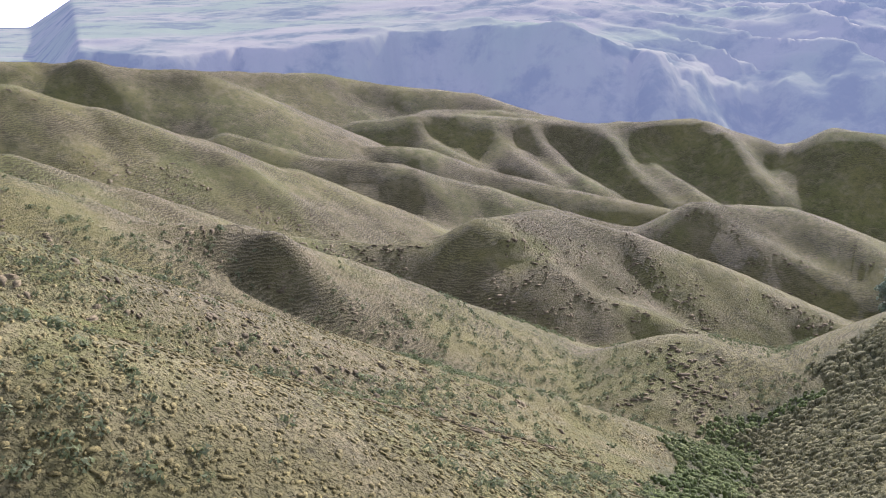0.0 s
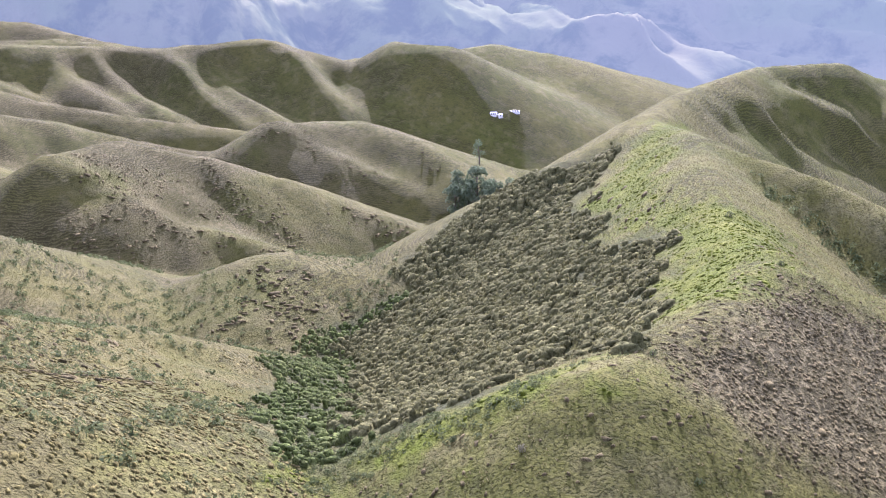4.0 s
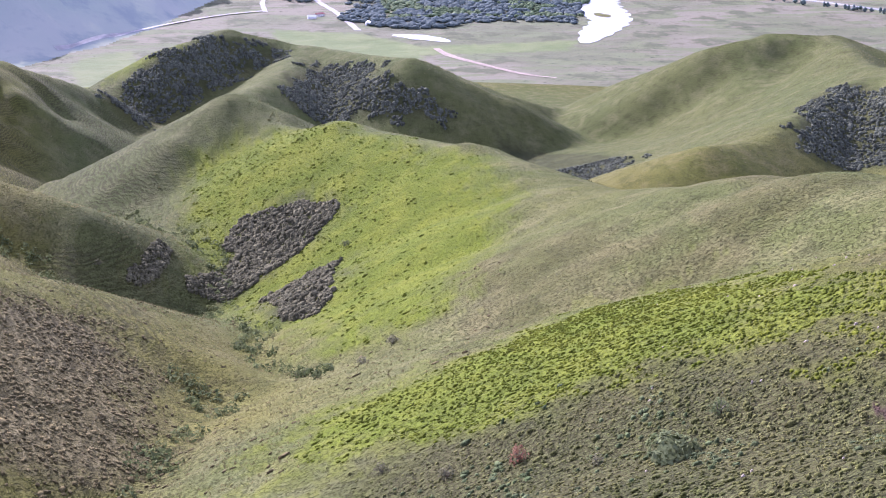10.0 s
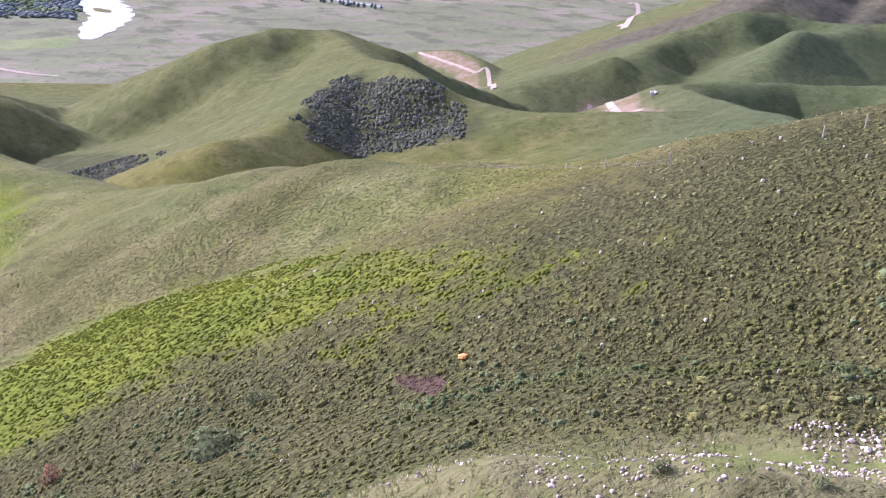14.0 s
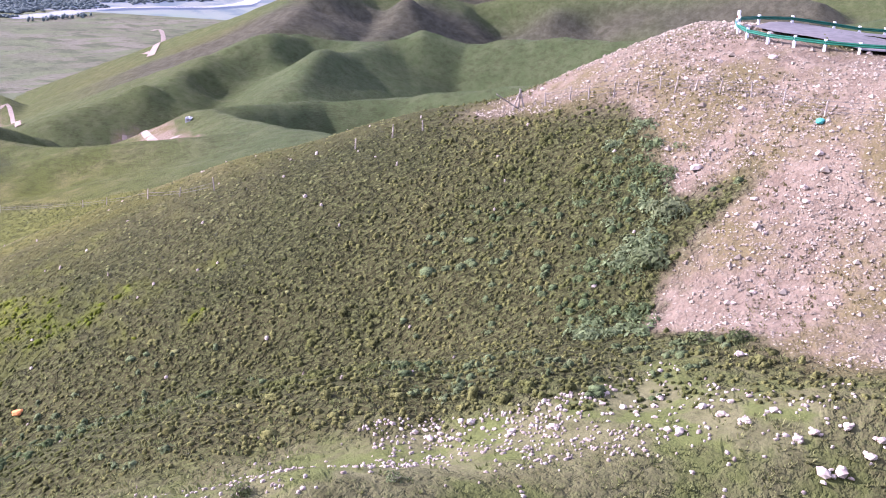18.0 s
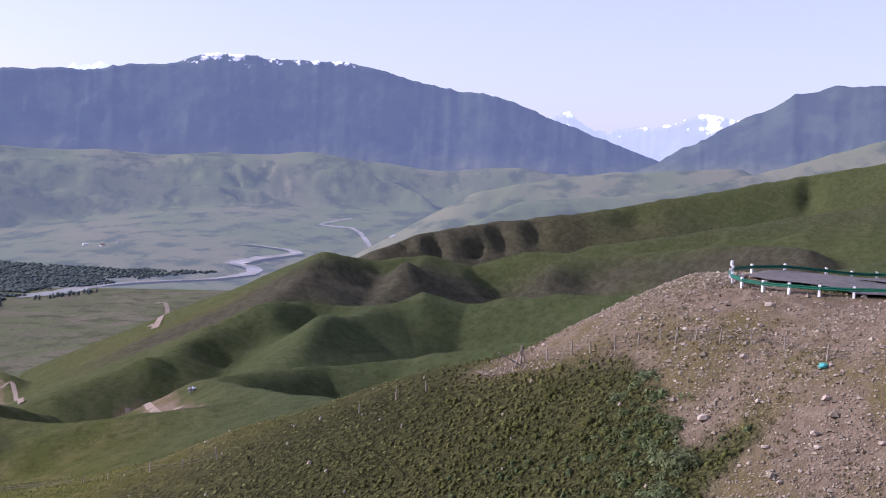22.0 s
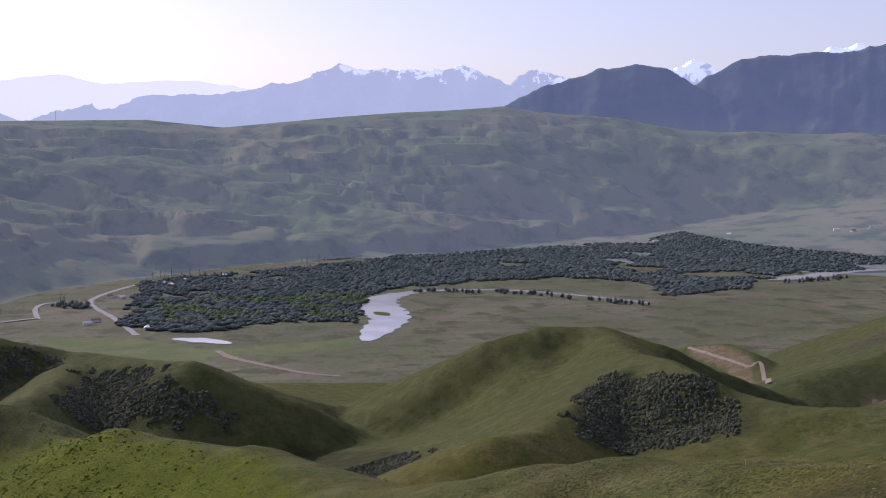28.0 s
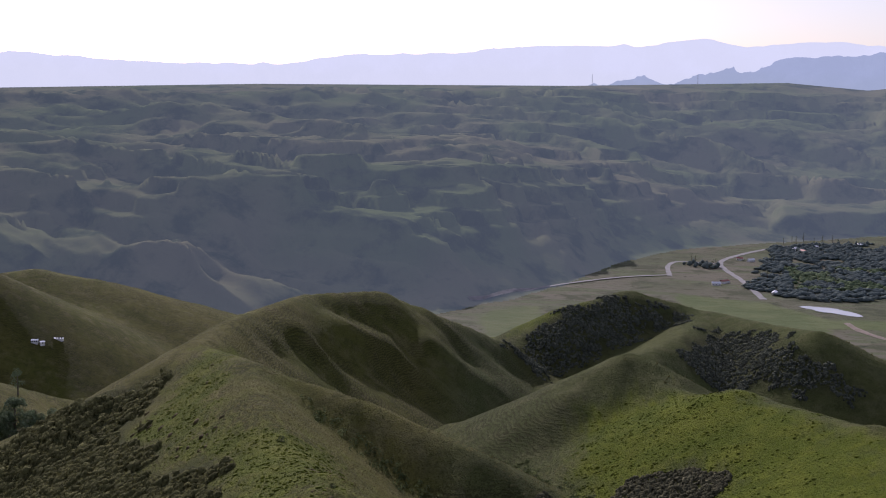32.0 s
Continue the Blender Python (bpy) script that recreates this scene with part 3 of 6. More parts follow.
    z = np.where(s > 0, np.maximum(z, up + relief), z)
    # far eastern hills also take the slope material with haze painted in
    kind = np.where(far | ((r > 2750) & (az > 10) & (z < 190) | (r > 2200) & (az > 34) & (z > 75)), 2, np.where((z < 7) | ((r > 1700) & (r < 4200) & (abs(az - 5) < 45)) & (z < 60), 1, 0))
    return z, kind


def ground_sheet():
    azs = np.concatenate([np.arange(-180, -80, 2.5), np.arange(-80, 86, 0.155), np.arange(87.5, 180, 2.5)])
    rs = [3.0]
    while rs[-1] < 4880:
        rs.append(rs[-1] * (1.03 if rs[-1] < 25 else 1.0118 if rs[-1] < 1400 else 1.006))
    rs = np.array(rs)
    A, R = np.meshgrid(np.radians(azs), rs, indexing="ij")
    x, y = (R * np.sin(A)).ravel(), (R * np.cos(A)).ravel()
    z, kind = land(x, y)
    na, nr = len(azs), len(rs)
    centre = len(x)
    verts = np.column_stack([x, y, z])
    verts = np.vstack([verts, [0, 0, float(land(np.array([0.01]), np.array([0.0]))[0][0])]])
    i = np.arange(na)[:, None] * nr + np.arange(nr - 1)[None, :]
    j = (np.arange(na)[:, None] + 1) % na * nr + np.arange(nr - 1)[None, :]
    quads = np.stack([i, i + 1, j + 1, j], -1).reshape(-1, 4)
    me = bpy.data.meshes.new("ground")
    nq = len(quads)
    tris = np.column_stack([np.full(na, centre), np.arange(na) * nr, (np.arange(na) + 1) % na * nr])
    me.vertices.add(len(verts))
    me.vertices.foreach_set("co", verts.astype(np.float32).ravel())
    me.loops.add(nq * 4 + na * 3)
    me.loops.foreach_set("vertex_index", np.concatenate([quads[:, ::-1].ravel(), tris[:, ::-1].ravel()]).astype(np.int32))
    me.polygons.add(nq + na)
    me.polygons.foreach_set("loop_start", np.concatenate([np.arange(nq) * 4, nq * 4 + np.arange(na) * 3]).astype(np.int32))
    me.polygons.foreach_set("use_smooth", np.ones(nq + na, dtype=bool))
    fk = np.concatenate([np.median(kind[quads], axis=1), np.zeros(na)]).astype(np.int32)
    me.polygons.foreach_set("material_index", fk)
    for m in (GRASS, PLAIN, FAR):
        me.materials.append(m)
    me.update()
    me.validate()
    for name, values in growth(x, y).items():
        at = me.attributes.new(name, "FLOAT", "POINT")
        at.data.foreach_set("value", np.append(values, 0).astype(np.float32))
    return tagged(new("ground", me), "grassy rolling hills falling to a river valley", "ground", kind="structure")


def patch(x, y, points, ragged=4.0, size=9.0):
    """1 inside a stretch of growth that these corners bound, with a ragged edge."""
    xj, yj = x + (fbm(x, y, size, 51, 3) - 0.5) * 2 * ragged, y + (fbm(x, y, size, 57, 3) - 0.5) * 2 * ragged
    inside = np.zeros(len(x), dtype=bool)
    for (ax, ay), (bx, by) in zip(points, points[1:] + points[:1]):
        if ay != by:
            inside ^= ((ay > yj) != (by > yj)) & (xj < (bx - ax) * (yj - ay) / (by - ay) + ax)
    return inside


def soft_patch(x, y, points, ragged):
    """The same with a gradual edge, from 0 to 1."""
    return np.mean([patch(x, y, points, ragged * f, size) for f, size in ((1, 12), (1.5, 5), (2.0, 2.4), (2.2, 8))], axis=0)


LUSH_PATCHES = {
    "slope": [(-24, 328), (3, 329), (29, 294), (49, 252), (45, 203), (33, 184), (20, 167), (11, 158), (6, 177), (-9, 233), (-20, 272)],
    "field": [(1, 299), (14, 300), (38, 274), (40, 259), (44, 203), (42, 196), (30, 170), (23, 158), (16, 157), (8, 163), (7, 183), (13, 217), (14, 256), (12, 272), (0, 283), (-12, 288), (-20, 295)],
    "strip": [(-1, 119), (13, 117), (24, 117), (37, 132), (50, 123), (48, 88), (49, 68), (48, 62), (44, 64), (40, 72), (33, 81), (24, 84), (18, 83), (13, 83), (6, 92), (-1, 105)],
    "strip_end": [(45, 80), (52, 72), (53, 60), (50, 55), (45, 59), (41, 63), (37, 70)],
    "nose": [(-138, 332), (-133, 358), (-112, 274), (-98, 239), (-75, 218), (-71, 243), (-63, 226), (-51, 165), (-48, 151), (-62, 141), (-72, 172), (-82, 202), (-96, 222), (-115, 244), (-131, 268), (-131, 288), (-133, 305)],
    "low": [(-88, 94), (-80, 100), (-74, 103), (-64, 104), (-59, 111), (-56, 116), (-54, 118), (-55, 103), (-62, 99), (-71, 96), (-81, 93), (-83, 82)],
    "meadow": [(-238, 1447), (-231, 1519), (-172, 1576), (-47, 661), (-61, 647), (-86, 648), (-216, 1372)],
    "flat": [(12, 1720), (136, 1684), (214, 1580), (447, 1618), (402, 1536), (205, 1511), (31, 676)],
}
DRY_PATCHES = {
    "cone": [(-48, 120), (-46, 133), (-47, 160), (-37, 169), (-23, 168), (-19, 154), (-13, 123), (-21, 116), (-33, 111), (-40, 113), (-45, 114)],
}
BUSH_PATCHES = {
    "flank": [(-198, 272), (-191, 291), (-173, 303), (-138, 309), (-141, 291), (-142, 278), (-123, 252), (-112, 238), (-111, 223), (-97, 221), (-85, 210), (-82, 198), (-74, 175), (-71, 163), (-55, 124), (-57, 119), (-87, 160), (-66, 106), (-74, 104), (-80, 103), (-91, 112), (-154, 188), (-171, 213), (-191, 234), (-194, 240), (-185, 243), (-179, 254)],
    "mat": [(-176, 188), (-204, 242), (-188, 256), (-180, 255), (-186, 244), (-194, 240), (-187, 229), (-155, 191), (-93, 114), (-81, 102), (-82, 97), (-88, 94), (-102, 108)],
    "field1": [(1, 276), (10, 270), (14, 263), (13, 255), (7, 248), (-2, 245), (-8, 241), (-18, 245), (-18, 250), (-11, 260), (-10, 270), (-6, 276)],
    "field2": [(-31, 247), (-26, 262), (-22, 261), (-24, 251), (-27, 244), (-31, 244)],
    "field3": [(-4, 229), (12, 231), (11, 210), (5, 197), (0, 207)],
    "d1": [(-82, 588), (-70, 646), (-46, 662), (-27, 678), (3, 681), (16, 672), (-17, 649), (-29, 638), (-55, 609), (-65, 590)],
    "d2": [(11, 606), (29, 649), (45, 629), (60, 586), (76, 569), (91, 559), (87, 550), (21, 571), (9, 574)],
    "d3": [(112, 553), (140, 548), (150, 500), (146, 440), (128, 400), (112, 390), (104, 450), (104, 510)],
    "e": [(176, 365), (209, 414), (224, 414), (229, 382), (236, 358), (231, 329), (218, 318), (202, 334), (169, 344)],
}
BARE_PATCHES = {
    "fill": [(84, 33), (81, 34), (80, 38), (75, 43), (74, 36), (70, 31), (64, 27), (63, 25), (66, 23), (63, 22), (59, 23), (56, 23), (52, 22), (51, 16), (49, 15), (48, 9), (48, 6), (53, 3), (72, 4), (85, 15), (82, 19), (81, 25)],
    "scarA": [(768, 1263), (780, 1236), (789, 1204), (785, 1146), (569, 803), (582, 843), (753, 1149), (753, 1219)],
    "scarB": [(495, 602), (509, 604), (523, 603), (334, 364), (318, 334), (262, 285), (324, 377)],
}
SOIL_PATCHES = {
    "soil": [(36, 60), (38, 57), (37, 54), (36, 54), (36, 57)],
}
STONY_PATCHES = {
    "bank": [(30.7, 31.7), (33.4, 28.5), (37.3, 26.3), (39.7, 23.3), (42.0, 20.8), (45.6, 19.9), (48.6, 18.9), (45.9, 14.4), (44.3, 12.0), (45.8, 9.0), (43.2, 8.2), (41.4, 7.5), (38.0, 13.9), (34.4, 19.0), (28.9, 22.6)],
}


def growth(x, y):
    """Where lush grass, dry grass, scrub and bare ground lie."""
    r = np.hypot(x, y)
    lush = np.max([soft_patch(x, y, p, 8) for p in LUSH_PATCHES.values()], axis=0) * 1.0
    lush = lush * (1 - 0.2 * (y > 118) * (x < -20))
    dry = np.max([soft_patch(x, y, p, 7) for p in DRY_PATCHES.values()], axis=0) * 1.0
    bush = np.max([soft_patch(x, y, p, 6 if n != "field2" else 3) for n, p in BUSH_PATCHES.items()], axis=0) * 1.0
    bare = np.max([soft_patch(x, y, p, 1.2 if n == "fill" else 5) for n, p in BARE_PATCHES.items()], axis=0) * 1.0
    bare = np.maximum(bare, sstep(71, 76, x) * sstep(25, 29, y) * (1 - sstep(46, 52, y)) * (1 - sstep(104, 110, x)))
    az = np.degrees(np.arctan2(x, y))
    dry = np.maximum(dry, (0.2 + 0.45 * sstep(0.42, 0.62, fbm(x, y, 45, 66, 4))) * (1 - sstep(-42, -30, az)))
    green = sstep(33, 48, az) * sstep(170, 330, r) * (1 - 0.15 * sstep(1060, 1250, r))
    green = np.maximum(green, 0.2 * sstep(44, 58, az) * (1 - sstep(140, 175, r)) * sstep(46, 52, r))
    dry = np.maximum(dry, 0.5 * sstep(34, 44, az) * sstep(1050, 1250, r) * sstep(0.48, 0.66, fbm(x, y, 220, 63, 3)))
    green = np.maximum(green, 0.6 * sstep(-13, -9, az) * (1 - sstep(4, 12, az)) * sstep(170, 240, r) * (1 - bush))
    green = np.maximum(green, 0.42 * sstep(-4, 6, az) * (1 - sstep(30, 40, az)) * sstep(100, 130, r) * (1 - sstep(300, 340, r)))
    crest_r = np.interp(az, [38, 44, 47, 52, 58, 63, 70, 76], [1395, 1402, 1425, 1470, 1490, 1500, 1470, 1420])
    heath = sstep(36, 42, az) * sstep(1060, 1120, r) * (1 - sstep(crest_r - 60, crest_r - 15, r)) * sstep(0.30, 0.52, fbm(x, y, 190, 67, 3)) * 0.9
    heath = np.maximum(heath, sstep(46, 50, az) * sstep(1560, 1640, r) * (0.35 + 0.5 * (1 - sstep(56, 64, az))) * (1 - sstep(2020, 2090, r)))
    green = np.maximum(green, 0.8 * sstep(24, 33, az) * sstep(450, 600, r) * (1 - 0.15 * sstep(1060, 1250, r)))
    green = np.maximum(green, 0.5 * sstep(-10, -3, az) * (1 - sstep(12, 20, az)) * sstep(72, 88, r) * (1 - sstep(116, 140, r)) * (1 - lush))
    near = (az > 8) & (r < 175)
    dry = np.maximum(dry, near * 0.5 * sstep(0.5, 0.68, fbm(x, y, 17, 64, 4)) * (1 - lush))
    turf = sstep(-2, 9, az) * (1 - sstep(80, 122, r)) * (1 - 0.8 * lush)
    turf = turf * (1 + 0.25 * (1 - sstep(75, 100, r)))
    stony = soft_patch(x, y, STONY_PATCHES["bank"], 3) * 1.0
    stony = np.maximum(stony, 0.7 * (1 - sstep(40, 48, r)) * sstep(8, 26, az) * (1 - sstep(90, 110, az)))
    soil = patch(x, y, SOIL_PATCHES["soil"], 0.6, 2) * 1.0
    steps = sstep(95, 135, r) * (1 - sstep(-9, 1, az)) * (1 - bush)
    steps = np.maximum(steps, 0.45 * sstep(10, 24, az) * sstep(280, 400, r) * (1 - bush))
    green = np.maximum(green, 0.55 * sstep(-12, 0, az) * sstep(330, 430, r) * (1 - sstep(1150, 1500, r)))
    return {"heath": heath, "turf": turf, "stony": stony, "soil": soil, "steps": steps, "green": green, "lush": lush, "dry": dry, "bush": bush, "bare": bare}


ground_sheet()


# ---- the far ranges ----
def mountain(name, label, crest, near, far, foot_z, mat, jag, seed, cols=420, rows=46):
    """A range whose crest is given by (degrees of bearing, degrees above eye level)."""
    caz, cel = [c[0] for c in crest], [c[1] for c in crest]
    top_r = near + (far - near) * 0.8
    az = np.linspace(caz[0], caz[-1], cols)
    s = np.linspace(0, 1, rows)
    A, S = np.meshgrid(np.radians(az), s, indexing="ij")
    R = near + (far - near) * S
    x, y = R * np.sin(A), R * np.cos(A)
    top = 300 + top_r * np.tan(np.radians(np.interp(np.degrees(A), caz, cel)))
    top = top + (fbm(A * 4000, 0 * A, 120, seed, 5, True) - 0.45) * jag
    climb = np.where(S < 0.8, (S / 0.8) ** 0.85, 1 - (S - 0.8) * 2.5)
    rel = (fbm(A * 4400, S * 700, 300, seed + 5, 5, True) - 0.6) * 0.13 * (top - foot_z) * np.sin(np.pi * np.clip(S / 0.8, 0, 1)) * (S < 0.8)
    z = foot_z + (top - foot_z) * climb + rel
    verts = np.column_stack([x.ravel(), y.ravel(), z.ravel()])
    i = (np.arange(cols - 1)[:, None] * rows + np.arange(rows - 1)[None, :]).ravel()
    faces = np.stack([i, i + rows, i + rows + 1, i + 1], -1)
    me = bpy.data.meshes.new(name)
    me.from_pydata(verts.tolist(), [], faces.tolist())
    me.polygons.foreach_set("use_smooth", np.ones(len(faces), dtype=bool))
    me.materials.append(mat)
    return tagged(new(name, me), label, "mountain", kind="structure")


# each range's third colour and the number after it are its painted haze glow
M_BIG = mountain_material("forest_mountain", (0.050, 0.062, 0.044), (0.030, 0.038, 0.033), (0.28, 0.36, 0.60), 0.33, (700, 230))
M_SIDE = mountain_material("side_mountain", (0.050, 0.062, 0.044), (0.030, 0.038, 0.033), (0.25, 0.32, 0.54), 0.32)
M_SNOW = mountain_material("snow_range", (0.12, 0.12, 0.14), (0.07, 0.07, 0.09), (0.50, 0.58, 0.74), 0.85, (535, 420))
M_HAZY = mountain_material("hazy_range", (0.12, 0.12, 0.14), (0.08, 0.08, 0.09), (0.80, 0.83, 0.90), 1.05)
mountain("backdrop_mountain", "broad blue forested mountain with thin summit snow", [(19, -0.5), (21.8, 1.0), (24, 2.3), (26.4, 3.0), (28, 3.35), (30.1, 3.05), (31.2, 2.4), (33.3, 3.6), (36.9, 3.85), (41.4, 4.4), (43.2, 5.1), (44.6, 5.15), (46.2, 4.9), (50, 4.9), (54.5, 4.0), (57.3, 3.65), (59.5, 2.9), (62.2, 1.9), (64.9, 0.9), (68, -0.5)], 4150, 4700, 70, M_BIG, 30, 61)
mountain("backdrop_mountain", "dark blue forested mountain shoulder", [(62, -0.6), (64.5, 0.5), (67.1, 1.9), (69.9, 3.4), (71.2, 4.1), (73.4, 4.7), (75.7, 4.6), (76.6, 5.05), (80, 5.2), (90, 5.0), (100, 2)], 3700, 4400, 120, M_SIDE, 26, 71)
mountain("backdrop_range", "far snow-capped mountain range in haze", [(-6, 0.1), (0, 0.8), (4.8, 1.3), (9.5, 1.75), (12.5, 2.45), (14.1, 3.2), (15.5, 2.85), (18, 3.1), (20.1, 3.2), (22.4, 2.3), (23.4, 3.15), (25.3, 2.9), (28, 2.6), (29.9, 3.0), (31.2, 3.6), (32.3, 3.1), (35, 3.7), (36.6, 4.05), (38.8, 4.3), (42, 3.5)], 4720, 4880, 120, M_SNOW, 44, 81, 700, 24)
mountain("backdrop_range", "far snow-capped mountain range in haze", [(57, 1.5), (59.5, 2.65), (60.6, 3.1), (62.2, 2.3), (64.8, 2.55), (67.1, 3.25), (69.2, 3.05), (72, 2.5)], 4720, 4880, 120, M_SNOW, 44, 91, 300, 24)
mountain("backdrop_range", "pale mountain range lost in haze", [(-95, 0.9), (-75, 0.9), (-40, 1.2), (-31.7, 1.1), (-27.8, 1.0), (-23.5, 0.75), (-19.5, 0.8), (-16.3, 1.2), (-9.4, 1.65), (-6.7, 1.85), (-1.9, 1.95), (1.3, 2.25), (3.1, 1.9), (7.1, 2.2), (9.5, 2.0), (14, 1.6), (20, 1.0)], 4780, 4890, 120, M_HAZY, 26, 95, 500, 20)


# ---- small helpers for things ----
def height(x, y):
    return float(land(np.array([float(x)]), np.array([float(y)]))[0][0])


def heights(x, y):
    return land(np.asarray(x, float), np.asarray(y, float))[0]


def mesh_of(name, bm, mat, smooth=False):
    me = bpy.data.meshes.new(name)
    bm.to_mesh(me)
    bm.free()
    me.materials.append(mat)
    if smooth:
        me.polygons.foreach_set("use_smooth", np.ones(len(me.polygons), dtype=bool))
    return me


def part(name, bm, material, parent, label="", smooth=False):
    ob = new(name, mesh_of(name, bm, material, smooth))
    ob.parent = parent
    return tagged(ob, label)


def shared(name, me, parent, m):
    ob = new(name, me)
    ob.parent = parent
    ob.matrix_basis = m
    return ob


def box(bm, x0, y0, z0, x1, y1, z1, bevel=0.0):
    made = bmesh.ops.create_cube(bm, size=1.0)["verts"]
    for v in made:
        v.co = Vector((x0 + (v.co.x + 0.5) * (x1 - x0), y0 + (v.co.y + 0.5) * (y1 - y0), z0 + (v.co.z + 0.5) * (z1 - z0)))
    if bevel:
        edges = list({e for v in made for e in v.link_edges})
        bmesh.ops.bevel(bm, geom=edges, offset=bevel, segments=1, affect="EDGES")


def tube(bm, points, radii, sides=7):
    """A tapering rod through points, closed at both ends."""
    rings = []
    for i, p in enumerate(points):
        p = Vector(p)
        way = Vector(points[min(i + 1, len(points) - 1)]) - Vector(points[max(i - 1, 0)])
        q = way.to_track_quat("Z", "Y")
        rings.append([bm.verts.new(p + q @ Vector((math.cos(a) * radii[i], math.sin(a) * radii[i], 0))) for a in [2 * math.pi * k / sides for k in range(sides)]])
    for a, b in zip(rings, rings[1:]):
        for k in range(sides):
            bm.faces.new((a[k], a[(k + 1) % sides], b[(k + 1) % sides], b[k]))
    bm.faces.new(rings[0][::-1])
    bm.faces.new(rings[-1])


def quick_mesh(name, verts, faces, mat, smooth=False):
    """A mesh of triangles from arrays."""
    me = bpy.data.meshes.new(name)
    n = len(faces)
    me.vertices.add(len(verts))
    me.vertices.foreach_set("co", verts.astype(np.float32).ravel())
    me.loops.add(n * 3)
    me.loops.foreach_set("vertex_index", faces.astype(np.int32).ravel())
    me.polygons.add(n)
    me.polygons.foreach_set("loop_start", np.arange(n, dtype=np.int32) * 3)
    me.polygons.foreach_set("use_smooth", np.full(n, smooth))
    me.materials.append(mat)
    me.update()
    me.validate()
    return me


def simple(name, lo, hi, scale, rough=0.85, spec=0.25, bump=0.3, distance=0.02, isle=0.0, leaf=False):
    """A mottled material; isle: how much separate pieces differ."""
    m = Nodes(name, rough, 0.05 if leaf else spec)
    c = m.mix(m.ramp(m.noise(scale, 4), 0.35, 0.65), lo, hi)
    if isle:
        shade = m.maths("ADD", 1 - isle, m.maths("MULTIPLY", m.island(), 2 * isle))
        grey = m.add("ShaderNodeCombineColor")
        for k in range(3):
            m.put(grey.inputs[k], shade)
        c = m.mix(1.0, c, grey.outputs[0], "MULTIPLY")
    mat = m.done(c, m.noise(scale * 3, 3), bump, distance)
    if leaf:
        thin = m.add("ShaderNodeBsdfTranslucent")
        m.put(thin.inputs["Color"], c)
        both = m.add("ShaderNodeMixShader")
        both.inputs[0].default_value = 0.36
        m.tree.links.new(m.bsdf.outputs[0], both.inputs[1])
        m.tree.links.new(thin.outputs[0], both.inputs[2])
        m.tree.links.new(both.outputs[0], m.tree.nodes["Material Output"].inputs["Surface"])
    return mat


TUSSOCK = simple("tussock_grass", (0.130, 0.145, 0.052), (0.200, 0.200, 0.084), 0.07, isle=0.35, leaf=True)
TUSSOCK_DRY = simple("dry_tussock", (0.118, 0.108, 0.045), (0.200, 0.180, 0.082), 0.06, isle=0.3, leaf=True)
CLUMP = simple("clump_grass", (0.105, 0.112, 0.040), (0.165, 0.160, 0.066), 0.10, isle=0.3, leaf=True)
SAGE = simple("grey_green_scrub", (0.100, 0.124, 0.052), (0.150, 0.172, 0.084), 0.12, isle=0.25, leaf=True)
BLUE_SCRUB = simple("blue_green_scrub", (0.108, 0.142, 0.060), (0.165, 0.200, 0.096), 0.12, isle=0.3, leaf=True)
SCRUB = simple("dark_scrub", (0.094, 0.096, 0.038), (0.150, 0.146, 0.060), 0.06, isle=0.35, leaf=True)
GREY_SCRUB = simple("grey_scrub", (0.088, 0.098, 0.068), (0.136, 0.148, 0.104), 0.06, isle=0.3, leaf=True)
HEATH = simple("brown_scrub", (0.098, 0.096, 0.055), (0.166, 0.161, 0.094), 0.05, isle=0.35, leaf=True)
LEAF = simple("tree_leaves", (0.070, 0.088, 0.034), (0.120, 0.138, 0.056), 0.3, isle=0.35, leaf=True)
PALE_LEAF = simple("pale_tree_leaves", (0.095, 0.130, 0.070), (0.150, 0.185, 0.105), 0.3, isle=0.3, leaf=True)
RUST_LEAF = simple("rust_leaves", (0.165, 0.083, 0.053), (0.232, 0.128, 0.083), 2.0, isle=0.25, leaf=True)
# pale and bluish: distance haze is put into this leaf colour
WOODS = simple("woods", (0.118, 0.150, 0.138), (0.158, 0.188, 0.168), 0.01, isle=0.06, leaf=True)
WOODS_LIGHT = simple("light_woods", (0.125, 0.170, 0.085), (0.175, 0.220, 0.115), 0.01, isle=0.2, leaf=True)
BARK = simple("bark", (0.10, 0.08, 0.06), (0.17, 0.145, 0.11), 6.0, bump=0.6, distance=0.03)
ROCK = simple("limestone", (0.235, 0.190, 0.150), (0.350, 0.300, 0.245), 3.0, isle=0.3, bump=0.6, distance=0.04)
ROCK_PINK = simple("pink_rubble", (0.162, 0.130, 0.088), (0.281, 0.240, 0.178), 1.5, isle=0.35, bump=0.6, distance=0.04)
POST = simple("weathered_wood", (0.20, 0.165, 0.13), (0.33, 0.29, 0.24), 9.0, bump=0.6)
WIRE = simple("fence_wire", (0.060, 0.056, 0.052), (0.095, 0.090, 0.084), 20.0, rough=0.6)
WHITE = simple("white_paint", (0.70, 0.70, 0.68), (0.80, 0.80, 0.78), 5.0, rough=0.5, bump=0.1)
GREEN = simple("green_enamel", (0.006, 0.085, 0.050), (0.010, 0.115, 0.068), 3.0, rough=0.45, bump=0.1)
RED = simple("red_paint", (0.42, 0.03, 0.03), (0.5, 0.05, 0.05), 5.0, rough=0.5)
TARMAC = simple("road_tarmac", (0.085, 0.078, 0.074), (0.125, 0.115, 0.108), 1.2, bump=0.4)
DIRT = simple("dirt_track", (0.165, 0.128, 0.096), (0.225, 0.180, 0.138), 0.2, bump=0.5, distance=0.1)
